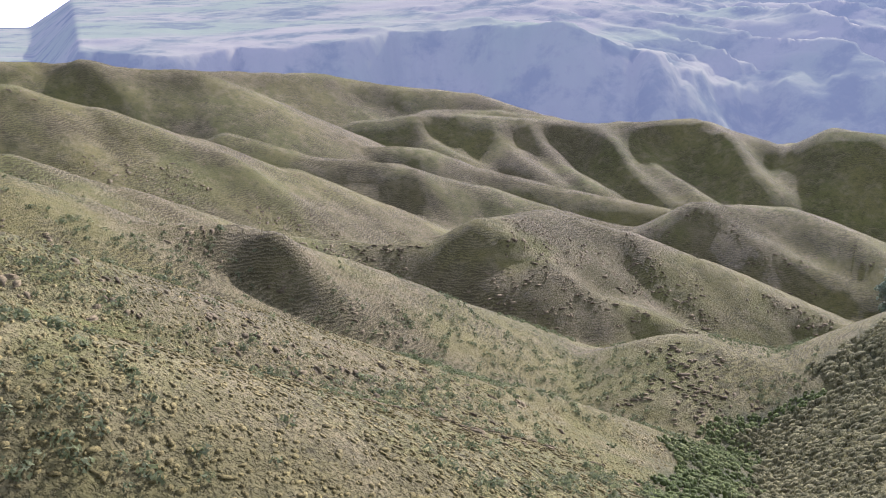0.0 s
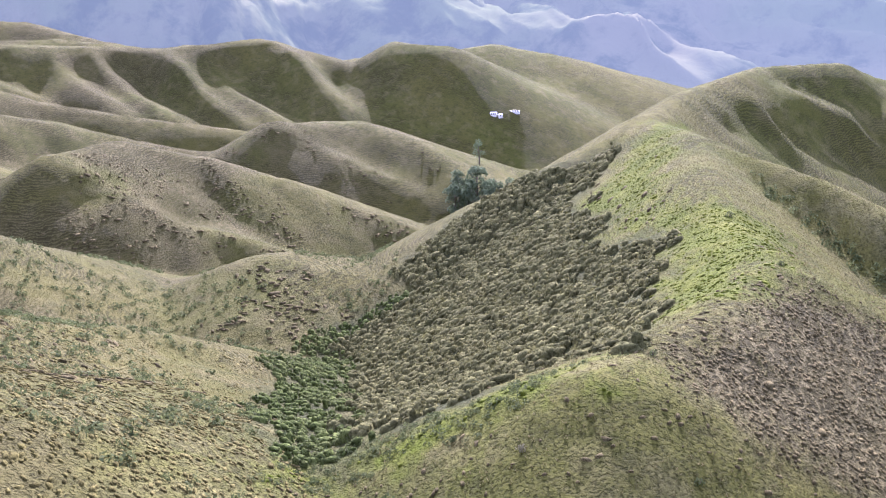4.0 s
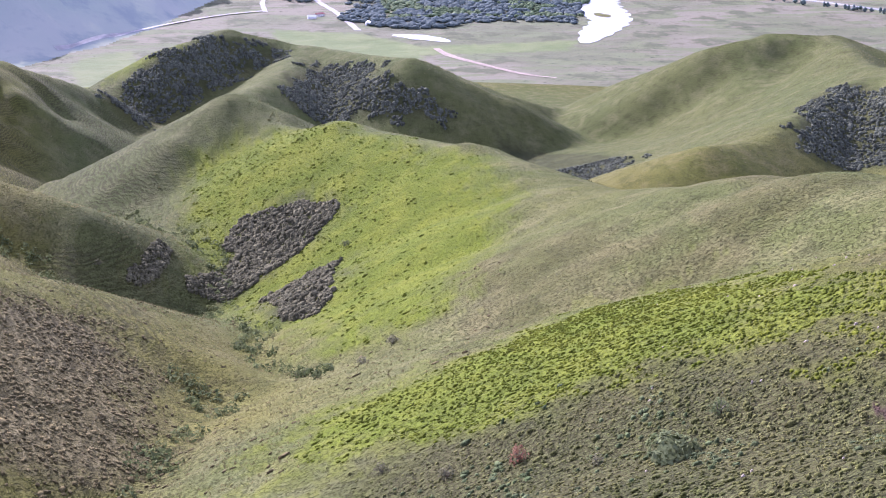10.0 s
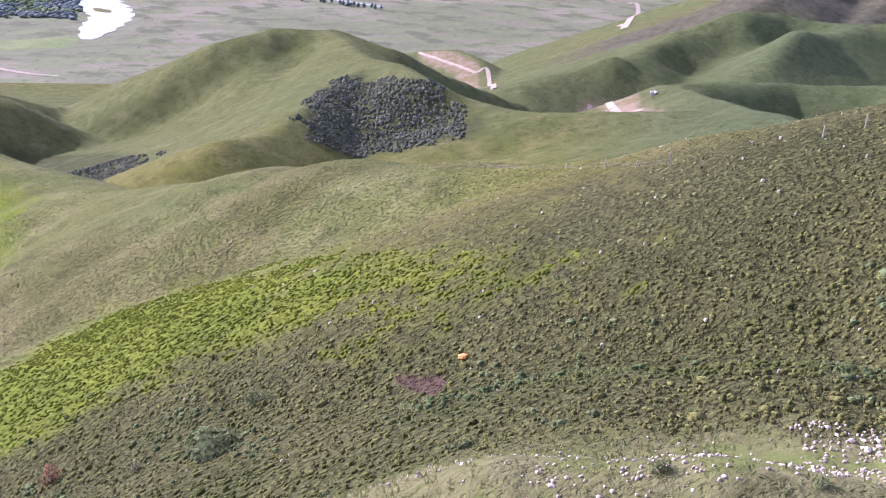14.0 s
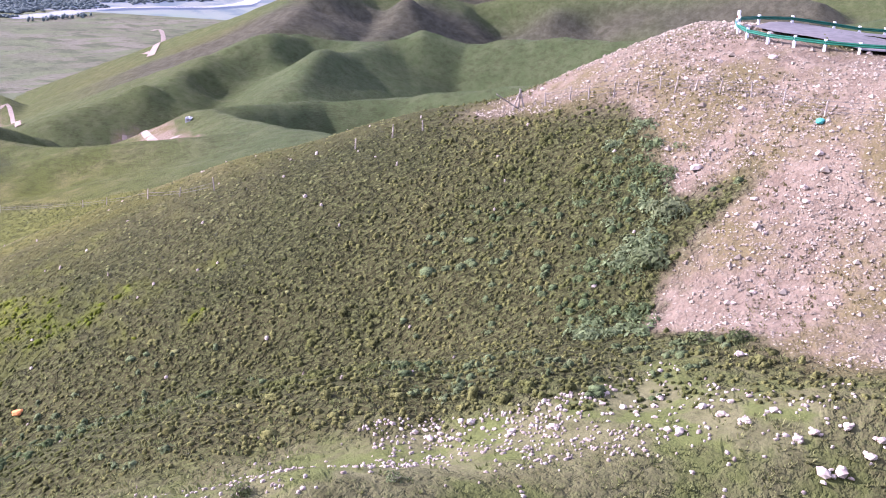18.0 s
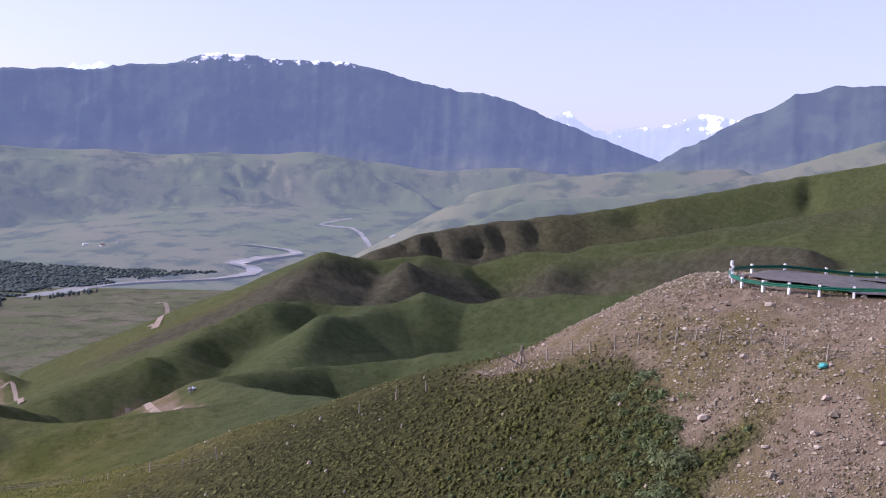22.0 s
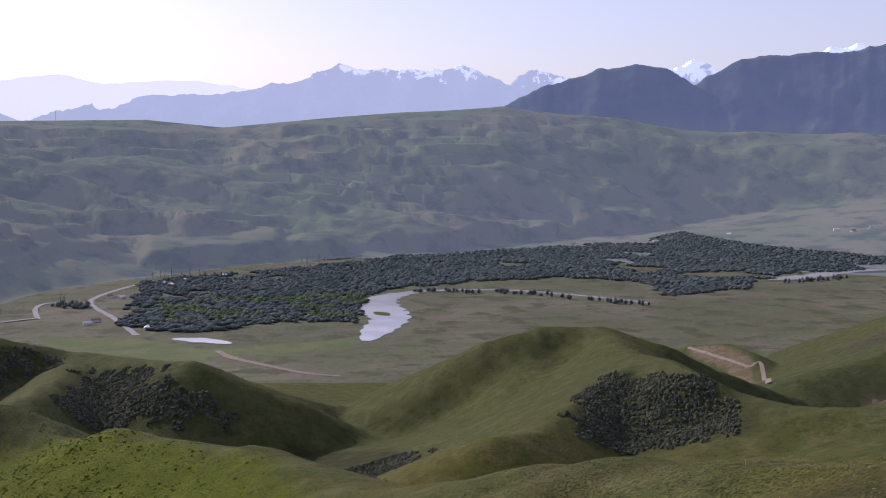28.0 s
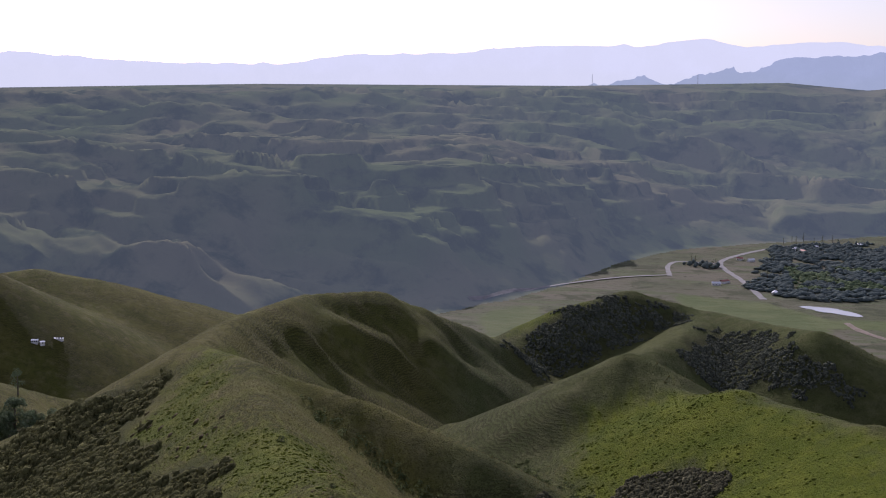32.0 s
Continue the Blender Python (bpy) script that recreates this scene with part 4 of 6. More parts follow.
CONCRETE = simple("pale_road", (0.199, 0.194, 0.183), (0.252, 0.241, 0.231), 0.1)
ROOF = simple("roof_sheet", (0.55, 0.56, 0.60), (0.68, 0.69, 0.72), 0.8, rough=0.5)
ROOF_RED = simple("red_roof", (0.25, 0.10, 0.08), (0.32, 0.14, 0.11), 0.8, rough=0.6)
PLASTER = simple("white_plaster", (0.66, 0.64, 0.60), (0.78, 0.76, 0.72), 0.9)
DARK_PANE = simple("dark_glass", (0.03, 0.035, 0.04), (0.05, 0.055, 0.06), 1.0, rough=0.2, spec=0.5, bump=0.0)
ORANGE = simple("orange_sack", (0.62, 0.22, 0.06), (0.72, 0.30, 0.10), 6.0)
TEAL = simple("teal_sack", (0.05, 0.30, 0.27), (0.08, 0.38, 0.33), 6.0)
STEEL = simple("grey_steel", (0.30, 0.31, 0.33), (0.42, 0.43, 0.45), 3.0, rough=0.5)


def growth_material(name, lo, hi, gap, fuzz):
    """Rough tufted growth: fuzz is how many tufts there are to a metre."""
    m = Nodes(name, 0.95, 0.03)
    c = m.mix(m.ramp(m.noise(0.1, 4), 0.35, 0.65), lo, hi)
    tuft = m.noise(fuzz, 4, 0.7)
    # hollows of the bump are painted dark, as shade between the tufts
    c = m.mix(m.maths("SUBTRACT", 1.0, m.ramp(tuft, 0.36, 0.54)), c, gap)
    shade = m.maths("ADD", 0.72, m.maths("MULTIPLY", m.island(), 0.56))
    grey = m.add("ShaderNodeCombineColor")
    for k in range(3):
        m.put(grey.inputs[k], shade)
    c = m.mix(1.0, c, grey.outputs[0], "MULTIPLY")
    return m.done(c, tuft, 0.7, 0.9 / fuzz)


def water_material():
    m = Nodes("river_water", 0.12, 0.5)
    c = m.mix(m.ramp(m.noise(0.01, 4), 0.4, 0.6), (0.34, 0.34, 0.335), (0.42, 0.41, 0.40))
    return m.done(c, m.noise(0.15, 4), 0.12, 0.3)


WATER = water_material()
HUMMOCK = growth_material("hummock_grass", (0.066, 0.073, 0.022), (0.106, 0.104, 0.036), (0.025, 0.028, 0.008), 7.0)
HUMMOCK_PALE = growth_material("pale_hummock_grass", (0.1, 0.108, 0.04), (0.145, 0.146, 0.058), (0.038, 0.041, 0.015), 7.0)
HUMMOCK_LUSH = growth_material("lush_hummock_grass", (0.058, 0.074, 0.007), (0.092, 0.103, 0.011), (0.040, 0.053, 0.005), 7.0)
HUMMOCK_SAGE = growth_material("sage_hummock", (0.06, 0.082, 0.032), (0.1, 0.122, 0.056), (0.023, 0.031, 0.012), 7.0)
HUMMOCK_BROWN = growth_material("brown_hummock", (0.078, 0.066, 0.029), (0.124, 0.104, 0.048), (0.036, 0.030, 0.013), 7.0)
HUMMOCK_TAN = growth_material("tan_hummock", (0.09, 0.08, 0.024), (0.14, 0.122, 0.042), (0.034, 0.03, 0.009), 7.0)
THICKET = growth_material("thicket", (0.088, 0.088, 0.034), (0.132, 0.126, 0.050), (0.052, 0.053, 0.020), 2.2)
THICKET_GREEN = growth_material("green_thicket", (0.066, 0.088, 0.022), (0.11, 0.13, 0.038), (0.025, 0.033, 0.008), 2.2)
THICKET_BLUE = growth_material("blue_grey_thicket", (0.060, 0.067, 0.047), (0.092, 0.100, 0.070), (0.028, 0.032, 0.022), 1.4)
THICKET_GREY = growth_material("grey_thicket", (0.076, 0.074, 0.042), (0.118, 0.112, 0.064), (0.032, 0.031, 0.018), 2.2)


# ---- tussocks and scrub ----
def tufts(name, label, x, y, high, wide, blades, mat, seed, lean=1.0):
    """Spiky clumps of grass: every clump is a ring of bent blades round its foot."""
    rng = np.random.default_rng(seed)
    n = len(x)
    z = heights(x, y)
    a = rng.uniform(0, 2 * np.pi, (n, 1)) + np.arange(blades)[None, :] * (2 * np.pi / blades) * 2.4 + rng.uniform(-0.4, 0.4, (n, blades))
    h = (high * rng.uniform(0.6, 1.25, n))[:, None] * rng.uniform(0.7, 1.15, (n, blades))
    w = (wide * rng.uniform(0.7, 1.3, n))[:, None]
    out = w * rng.uniform(0.25, 1.0, (n, blades))
    foot = out * 0.45
    side = w * 0.34
    cx, cy, cz = x[:, None], y[:, None], z[:, None]
    dx, dy = np.cos(a), np.sin(a)
    p0 = np.stack([cx + dx * foot - dy * side, cy + dy * foot + dx * side, cz - 0.12 + 0 * a], -1)
    p1 = np.stack([cx + dx * foot + dy * side, cy + dy * foot - dx * side, cz - 0.12 + 0 * a], -1)
    p2 = np.stack([cx + dx * (foot + out * lean) , cy + dy * (foot + out * lean), cz + h], -1)
    verts = np.stack([p0, p1, p2], 2).reshape(-1, 3)
    faces = np.arange(len(verts)).reshape(-1, 3)
    return tagged(new(name, quick_mesh(name, verts, faces, mat)), label, "grass", kind="stuff")


def leaf_cloud(rng, n, leaves, wide, high, leaf):
    """Triangles of leaves on n domes, as offsets from each foot."""
    u, t = rng.uniform(0.02, 1, (n, leaves)), rng.uniform(0, 2 * np.pi, (n, leaves))
    rr = np.sqrt(1 - u * u * 0.9) * rng.uniform(0.75, 1.08, (n, leaves))
    lump = 1 + 0.25 * np.sin(t * 3 + rng.uniform(0, 6, (n, 1)))
    c = np.stack([np.cos(t) * rr * lump * wide[:, None], np.sin(t) * rr * lump * wide[:, None], u * high[:, None] * rng.uniform(0.85, 1.1, (n, leaves))], -1)
    d1 = rng.normal(0, 1, (n, leaves, 3))
    d2 = rng.normal(0, 1, (n, leaves, 3))
    out = c / np.maximum(np.stack([wide, wide, high], -1)[:, None, :], 0.01) ** 2
    out /= np.maximum(np.linalg.norm(out, axis=-1, keepdims=True), 1e-6)
    d1, d2 = (d - 0.72 * out * np.sum(d * out, axis=-1, keepdims=True) for d in (d1, d2))  # leaves lie along the dome
    d1 /= np.linalg.norm(d1, axis=-1, keepdims=True)
    d2 /= np.linalg.norm(d2, axis=-1, keepdims=True)
    size = (leaf * wide)[:, None, None] * rng.uniform(0.7, 1.3, (n, leaves, 1))
    return np.stack([c + d1 * size, c + d2 * size, c - (d1 + d2) * 0.6 * size], 2)


def scrub(name, label, x, y, wide, high, leaves, leaf, mat, seed):
    """Low bushes in a thicket."""
    rng = np.random.default_rng(seed)
    n = len(x)
    z = heights(x, y)
    w, h = wide * rng.uniform(0.6, 1.4, n), high * rng.uniform(0.6, 1.4, n)
    tri = leaf_cloud(rng, n, leaves, w, h, leaf) + np.stack([x, y, z - 0.1], -1)[:, None, None, :]
    verts = tri.reshape(-1, 3)
    return tagged(new(name, quick_mesh(name, verts, np.arange(len(verts)).reshape(-1, 3), mat)), label, "shrubs", kind="stuff")


def mounds(name, label, x, y, wide, high, mat, seed, long=1.0, category="grass", sink=0.06):
    """Lumpy tussocks, stones or bushes: a small rounded heap each, drawn out along the contour by long."""
    rng = np.random.default_rng(seed)
    n, sides = len(x), 6
    z = heights(x, y)
    gx, gy = heights(x + 1.5, y) - heights(x - 1.5, y), heights(x, y + 1.5) - heights(x, y - 1.5)
    turn = np.arctan2(gx, -gy)[:, None] + rng.normal(0, 0.45, (n, 1))
    w, h = wide * np.exp(rng.normal(0, 0.28, n))[:, None], high * np.exp(rng.normal(0, 0.28, n))[:, None]
    rings = []
    for up, out in ((0.0, 1.0), (0.62, 0.82)):
        a = np.arange(sides) * 2 * np.pi / sides + up + rng.uniform(-0.3, 0.3, (n, sides))
        rr = w * out * rng.uniform(0.72, 1.2, (n, sides))
        u, v = np.cos(a) * rr * long, np.sin(a) * rr
        slope = (u * np.cos(turn) - v * np.sin(turn)) * gx[:, None] / 3 + (u * np.sin(turn) + v * np.cos(turn)) * gy[:, None] / 3
        rings.append(np.stack([x[:, None] + u * np.cos(turn) - v * np.sin(turn), y[:, None] + u * np.sin(turn) + v * np.cos(turn), z[:, None] + slope * (1 - 0.5 * up) + h * up * rng.uniform(0.8, 1.2, (n, sides)) - sink * (up == 0)], -1))
    top = np.stack([x + rng.normal(0, 0.15, n) * w[:, 0], y + rng.normal(0, 0.15, n) * w[:, 0], z + h[:, 0]], -1)[:, None]
    verts = np.concatenate(rings + [top], 1)
    f = []
    for k in range(sides):
        q = (k + 1) % sides
        f += [(k, q, sides + q), (k, sides + q, sides + k), (sides + k, sides + q, 2 * sides)]
    faces = (np.array(f)[None] + np.arange(n)[:, None, None] * (2 * sides + 1)).reshape(-1, 3)
    return tagged(new(name, quick_mesh(name, verts.reshape(-1, 3), faces, mat, True)), label, category, kind="stuff")


def strew(n, r0, r1, a0, a1, seed):
    """Even random places in a sector of the hillside."""
    rng = np.random.default_rng(seed)
    r = np.sqrt(rng.uniform(r0 * r0, r1 * r1, n))
    a = np.radians(rng.uniform(a0, a1, n))
    return r * np.sin(a), r * np.cos(a), rng.uniform(0, 1, n)


def inside(x, y, points, ragged=3.0):
    return patch(x, y, points, ragged)


# the near hillside
x, y, k = strew(170000, 42, 175, -4, 82, 101)
edge = sstep(-4, 16, np.degrees(np.arctan2(x, y))) * (1 - sstep(125, 175, np.hypot(x, y)))
x, y, k = x[k < edge], y[k < edge], (k / np.maximum(edge, 0.01))[k < edge]
g = growth(x, y)
cover = fbm(x, y, 14, 111, 3)
bank = np.hypot(x, y) < 45
keep = (g["bare"] < 0.5) & (g["soil"] < 0.5) & (g["bush"] < 0.5) & ~bank
lushy = keep & (g["lush"] > 0.5) & (k < 0.42)
r, az = np.hypot(x, y), np.degrees(np.arctan2(x, y))
top = np.interp(az, [20, 42, 52, 62], [90, 76, 80, 112]) + 16 * fbm(x, y, 30, 113, 3) - 8  # above this the grass is short
short = sstep(top - 12, top + 10, r)
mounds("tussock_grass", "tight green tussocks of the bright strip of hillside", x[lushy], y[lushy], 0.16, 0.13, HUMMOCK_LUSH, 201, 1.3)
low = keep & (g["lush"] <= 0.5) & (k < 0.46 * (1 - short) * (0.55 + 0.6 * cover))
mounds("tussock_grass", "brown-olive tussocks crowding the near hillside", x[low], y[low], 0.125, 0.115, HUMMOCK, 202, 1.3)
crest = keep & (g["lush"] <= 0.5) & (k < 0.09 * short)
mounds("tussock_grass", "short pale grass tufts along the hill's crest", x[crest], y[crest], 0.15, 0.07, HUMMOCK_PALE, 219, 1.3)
x, y, k = strew(26000, 46, 150, 6, 78, 103)
g, r, az = growth(x, y), np.hypot(x, y), np.degrees(np.arctan2(x, y))
top = np.interp(az, [20, 42, 52, 62], [86, 73, 78, 108]) + 16 * fbm(x, y, 30, 113, 3) - 8
dense = (1 - sstep(top - 20, top + 4, r)) * (0.12 + 0.88 * sstep(0.40, 0.58, fbm(x, y, 7, 114, 3)))
keep = (g["bare"] < 0.5) & (g["soil"] < 0.5) & (k < dense * 0.42)
grey = keep & (fbm(x, y, 12, 116, 3) > 0.5)
mounds("tussock_clumps", "dark tall tussock clumps dotted over the near hillside", x[keep & ~grey], y[keep & ~grey], 0.19, 0.22, HUMMOCK, 203, 1.4)
scrub("tussock_leaves", "loose blades of the tall tussock clumps", x[keep & ~grey], y[keep & ~grey], 0.30, 0.30, 9, 0.26, CLUMP, 229)
mounds("sage_scrub", "grey-green sage bushes dotted over the near hillside", x[grey], y[grey], 0.20, 0.23, HUMMOCK_SAGE, 221, 1.4, "shrubs")
scrub("sage_leaves", "loose leafy tops of the sage bushes", x[grey], y[grey], 0.32, 0.34, 12, 0.26, SAGE, 222)
FILL_EDGE = [(69.2, 34.3), (69.7, 30.5), (63.1, 25.9), (58.1, 23.8), (54.7, 22.8), (52.6, 20.1), (50.8, 19.9), (50.2, 25.1), (52.3, 26.3), (54.7, 24.9), (60.5, 28.8)]
x, y, k = strew(30000, 40, 100, 50, 76, 127)
keep = inside(x, y, FILL_EDGE, 4) & (k < 0.06 + 0.55 * sstep(0.44, 0.64, fbm(x, y, 5, 128, 3)))
scrub("blue_green_scrub", "blue-green shrubs crowding the foot of the fill", x[keep], y[keep], 0.34, 0.36, 26, 0.36, BLUE_SCRUB, 218)
# bank below the road and weeds on the fill
x, y, k = strew(5000, 28, 62, 28, 84, 104)
g = growth(x, y)
keep = (g["bare"] < 0.5) & (k < 0.15 + 0.6 * sstep(0.5, 0.7, fbm(x, y, 5, 115, 3)))
tufts("tussock_grass", "short tussocks on the grassy bank", x[keep], y[keep], 0.16, 0.24, 6, TUSSOCK, 204)
x, y, k = strew(9000, 48, 110, 55, 92, 105)
g = growth(x, y)
keep = (g["bare"] > 0.5) & (k < 0.9 * sstep(0.46, 0.60, fbm(x, y, 8, 117, 3)))
tufts("dry_weeds", "straw-coloured weeds on the rubble slope", x[keep], y[keep], 0.12, 0.26, 6, TUSSOCK_DRY, 205)

# the round brown hill and its bushy flank
x, y, k = strew(60000, 98, 330, -44, 14, 106)
edge = 1 - sstep(-6, 14, np.degrees(np.arctan2(x, y)))
x, y, k = x[k < edge], y[k < edge], (k / np.maximum(edge, 0.01))[k < edge]
g = growth(x, y)
keep = (g["bush"] < 0.5) & (g["lush"] < 0.5) & (np.hypot(x, y) < 215 + 110 * k)
few = keep & (k < 0.05 + 0.9 * g["dry"])
mounds("dry_tussock", "brown tussocks in rows round the hill", x[few], y[few], 0.23, 0.17, HUMMOCK_BROWN, 206, 1.9)
straw = keep & (k > 0.55)
tufts("dry_straw", "thin dry straw between the tussocks", x[straw], y[straw], 0.22, 0.30, 4, TUSSOCK_DRY, 223)
keep = (g["lush"] > 0.5) & (k < 0.35)
mounds("tussock_grass", "fresh green grass clumps on the hill's crown", x[keep], y[keep], 0.30, 0.18, HUMMOCK_LUSH, 207, 1.4)
x, y, k = strew(40000, 120, 360, -45, -14, 107)
g = growth(x, y)
keep = (inside(x, y, BUSH_PATCHES["flank"], 8)) & (k < 0.5)
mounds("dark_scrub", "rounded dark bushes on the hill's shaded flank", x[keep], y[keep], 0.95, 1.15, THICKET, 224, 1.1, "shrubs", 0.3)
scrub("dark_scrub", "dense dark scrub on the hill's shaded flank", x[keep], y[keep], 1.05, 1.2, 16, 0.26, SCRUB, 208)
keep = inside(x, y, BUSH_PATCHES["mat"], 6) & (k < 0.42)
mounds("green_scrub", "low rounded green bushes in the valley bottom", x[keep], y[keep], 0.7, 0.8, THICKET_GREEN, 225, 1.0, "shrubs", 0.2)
scrub("green_scrub", "low green scrub filling the valley bottom", x[keep], y[keep], 0.78, 0.85, 12, 0.28, LEAF, 209)
x, y, k = strew(9000, 85, 150, -48, -14, 120)
keep = inside(x, y, LUSH_PATCHES["low"], 6) & (k < 0.5)
scrub("green_scrub", "small green bushes along the round hill's edge", x[keep], y[keep], 0.42, 0.5, 26, 0.34, LEAF, 220)
# scrub patches on the bright slope and the hills behind
x, y, k = strew(26000, 190, 290, -14, 12, 108)
keep = (inside(x, y, BUSH_PATCHES["field1"], 4) | inside(x, y, BUSH_PATCHES["field2"], 2) | inside(x, y, BUSH_PATCHES["field3"], 4)) & (k < 0.9)
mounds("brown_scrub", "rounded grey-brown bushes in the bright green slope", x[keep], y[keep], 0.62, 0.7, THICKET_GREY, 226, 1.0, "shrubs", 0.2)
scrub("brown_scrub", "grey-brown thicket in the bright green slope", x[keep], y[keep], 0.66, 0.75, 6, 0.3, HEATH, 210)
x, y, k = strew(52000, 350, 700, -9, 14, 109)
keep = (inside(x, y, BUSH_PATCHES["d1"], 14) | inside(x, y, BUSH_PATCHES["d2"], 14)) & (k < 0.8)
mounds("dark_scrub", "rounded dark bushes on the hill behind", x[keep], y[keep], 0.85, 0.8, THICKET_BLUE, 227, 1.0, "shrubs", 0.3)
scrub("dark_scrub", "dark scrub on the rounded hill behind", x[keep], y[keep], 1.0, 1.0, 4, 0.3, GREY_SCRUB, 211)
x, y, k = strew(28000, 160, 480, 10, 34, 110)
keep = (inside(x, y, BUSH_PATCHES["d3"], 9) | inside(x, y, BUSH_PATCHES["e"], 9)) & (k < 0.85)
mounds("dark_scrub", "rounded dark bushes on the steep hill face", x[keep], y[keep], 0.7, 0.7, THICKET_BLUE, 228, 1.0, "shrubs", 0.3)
scrub("dark_scrub", "dark scrub on the steep hill face", x[keep], y[keep], 0.85, 0.9, 4, 0.3, GREY_SCRUB, 212)
# the tan hills
x, y, k = strew(30000, 98, 320, -78, -42, 112)
g = growth(x, y)
keep = (g["bush"] < 0.5) & (k < 0.4 + 0.6 * fbm(x, y, 20, 121, 3)) & (np.hypot(x, y) < 150 + 170 * k)
mounds("dry_tussock", "tan tussocks in rows along the tan hillside", x[keep], y[keep], 0.25, 0.18, HUMMOCK_TAN, 213, 2.0)
x, y, k = strew(9000, 98, 420, -78, -36, 114)
g = growth(x, y)
keep = (g["bush"] < 0.5) & (k < 0.75 * sstep(0.50, 0.63, fbm(x, y, 26, 123, 3)) + 0.04)
scrub("green_scrub", "scattered round green bushes on the tan hillside", x[keep], y[keep], 0.85, 0.95, 26, 0.36, LEAF, 214)
# dark clumps on the shaded faces of the hills
x, y, k = strew(70000, 150, 760, -82, -22, 118)
shade = (heights(x + 3, y - 3) - heights(x - 3, y + 3)) / 8.5
keep = (k < (0.25 + 0.75 * (shade < -0.10)) * (0.15 + 0.6 * sstep(0.42, 0.62, fbm(x, y, 34, 125, 3)))) & (np.hypot(x, y) < 180 + 900 * k) & (heights(x, y) > 40) & (growth(x, y)["bush"] < 0.5)
mounds("dark_tussock", "dark rows of coarse growth on the hill faces", x[keep], y[keep], 0.46, 0.36, HUMMOCK_BROWN, 216, 2.4)
x, y, k = strew(9000, 200, 700, -12, 34, 119)
shade = (heights(x + 3, y - 3) - heights(x - 3, y + 3)) / 8.5
keep = (shade < -0.1) & (k < 0.15 + 0.8 * sstep(0.45, 0.65, fbm(x, y, 34, 126, 3))) & (growth(x, y)["bush"] < 0.5)
tufts("dark_tussock", "dark clumps of coarse growth on shaded hill faces", x[keep], y[keep], 0.5, 0.6, 5, SCRUB, 217)
# gully bottoms between the round hill and the bright slope
x, y, k = strew(9000, 105, 330, -20, 14, 116)
z0 = heights(x, y)
low = heights(x + 9, y) + heights(x - 9, y) + heights(x, y + 9) + heights(x, y - 9) - 4 * z0
keep = (low > 6.0) & (k < 0.7)
scrub("green_scrub", "green bushes along the gully bottom", x[keep], y[keep], 0.9, 1.0, 20, 0.4, LEAF, 215)


# ---- single bushes ----
def bush(label, spot, wide, high, leaves, mat, seed):
    rng = np.random.default_rng(seed)
    base = new("bush")
    base.location = (spot[0], spot[1], height(*spot) - 0.03)
    bm = bmesh.new()
    for k in range(6):
        a = 2 * math.pi * k / 6 + rng.uniform(-0.3, 0.3)
        tube(bm, [(0.05 * math.cos(a), 0.05 * math.sin(a), -0.1), (0.25 * wide * math.cos(a), 0.25 * wide * math.sin(a), high * 0.4), (0.55 * wide * math.cos(a), 0.55 * wide * math.sin(a), high * 0.75)], [0.05, 0.035, 0.015], 5)
    part("stem", bm, BARK, base)
    tri = leaf_cloud(rng, 1, leaves, np.array([wide]), np.array([high]), 0.16)[0]
    inner = leaf_cloud(rng, 1, leaves // 2, np.array([wide * 0.7]), np.array([high * 0.8]), 0.2)[0]
    v = np.concatenate([tri, inner]).reshape(-1, 3)
    ob = new("foliage", quick_mesh("foliage", v, np.arange(len(v)).reshape(-1, 3), mat))
    ob.parent = base
    return tagged(base, label, "bush", "bushes on the near hillside")


bush("large grey-green bush on the near hillside", (25.4, 63.8), 1.7, 1.5, 420, SAGE, 301)
bush("rusty brown bush with bare grey stems", (17.9, 76.0), 0.8, 1.3, 160, RUST_LEAF, 302)
bush("small dark bush at the hillside's foot", (13.0, 79.6), 0.7, 1.0, 150, HEATH, 303)
bush("small dark bush at the hillside's foot", (8.5, 87.2), 0.7, 1.0, 150, HEATH, 304)
bush("sparse brown bush leaning on the slope", (21.8, 68.6), 0.55, 0.8, 110, HEATH, 305)
bush("half-dry dark bush on the near hillside", (30.1, 68.1), 0.8, 1.1, 170, SAGE, 306)
bush("round dark green bush among white stones", (26.2, 25.1), 0.45, 0.5, 190, LEAF, 307)
bush("low dark bush among white stones", (30.0, 21.4), 0.42, 0.3, 120, SAGE, 308)
bush("blue-green bush below the rubble slope", (61.8, 26.0), 1.2, 0.7, 260, SAGE, 309)
bush("blue-green bush below the rubble slope", (57.4, 24.8), 1.1, 0.7, 260, SAGE, 310)
bush("green bush at the foot of the rubble slope", (50.5, 18.8), 0.8, 0.5, 220, LEAF, 311)
bush("green bush at the foot of the rubble slope", (50.5, 17.0), 0.7, 0.5, 220, LEAF, 312)
for i, spot in enumerate([(12.1, 151.6), (5.7, 152.3), (2.9, 159.0), (16.9, 155.1), (11.0, 221.6), (15.5, 238.0), (-37.8, 246.2), (-74.3, 214.9), (-36.8, 99.1), (-54.6, 94.7), (-50.3, 169.4), (-49.4, 117.1)]):
    bush("dark green bush standing alone on the grass", spot, 0.95 if i < 8 else 0.6, 1.1 if i < 8 else 0.7, 170, LEAF if i % 3 else HEATH, 320 + i)


# ---- stones ----
def stone_mesh(name, seed, mat):
    bm = bmesh.new()
    bmesh.ops.create_icosphere(bm, subdivisions=1, radius=0.5)
    rng = random.Random(seed)
    for v in bm.verts:
        v.co *= rng.uniform(0.72, 1.15)
        v.co = Vector((v.co.x * 1.25, v.co.y * 0.95, v.co.z * 0.7))
    return mesh_of(name, bm, mat)


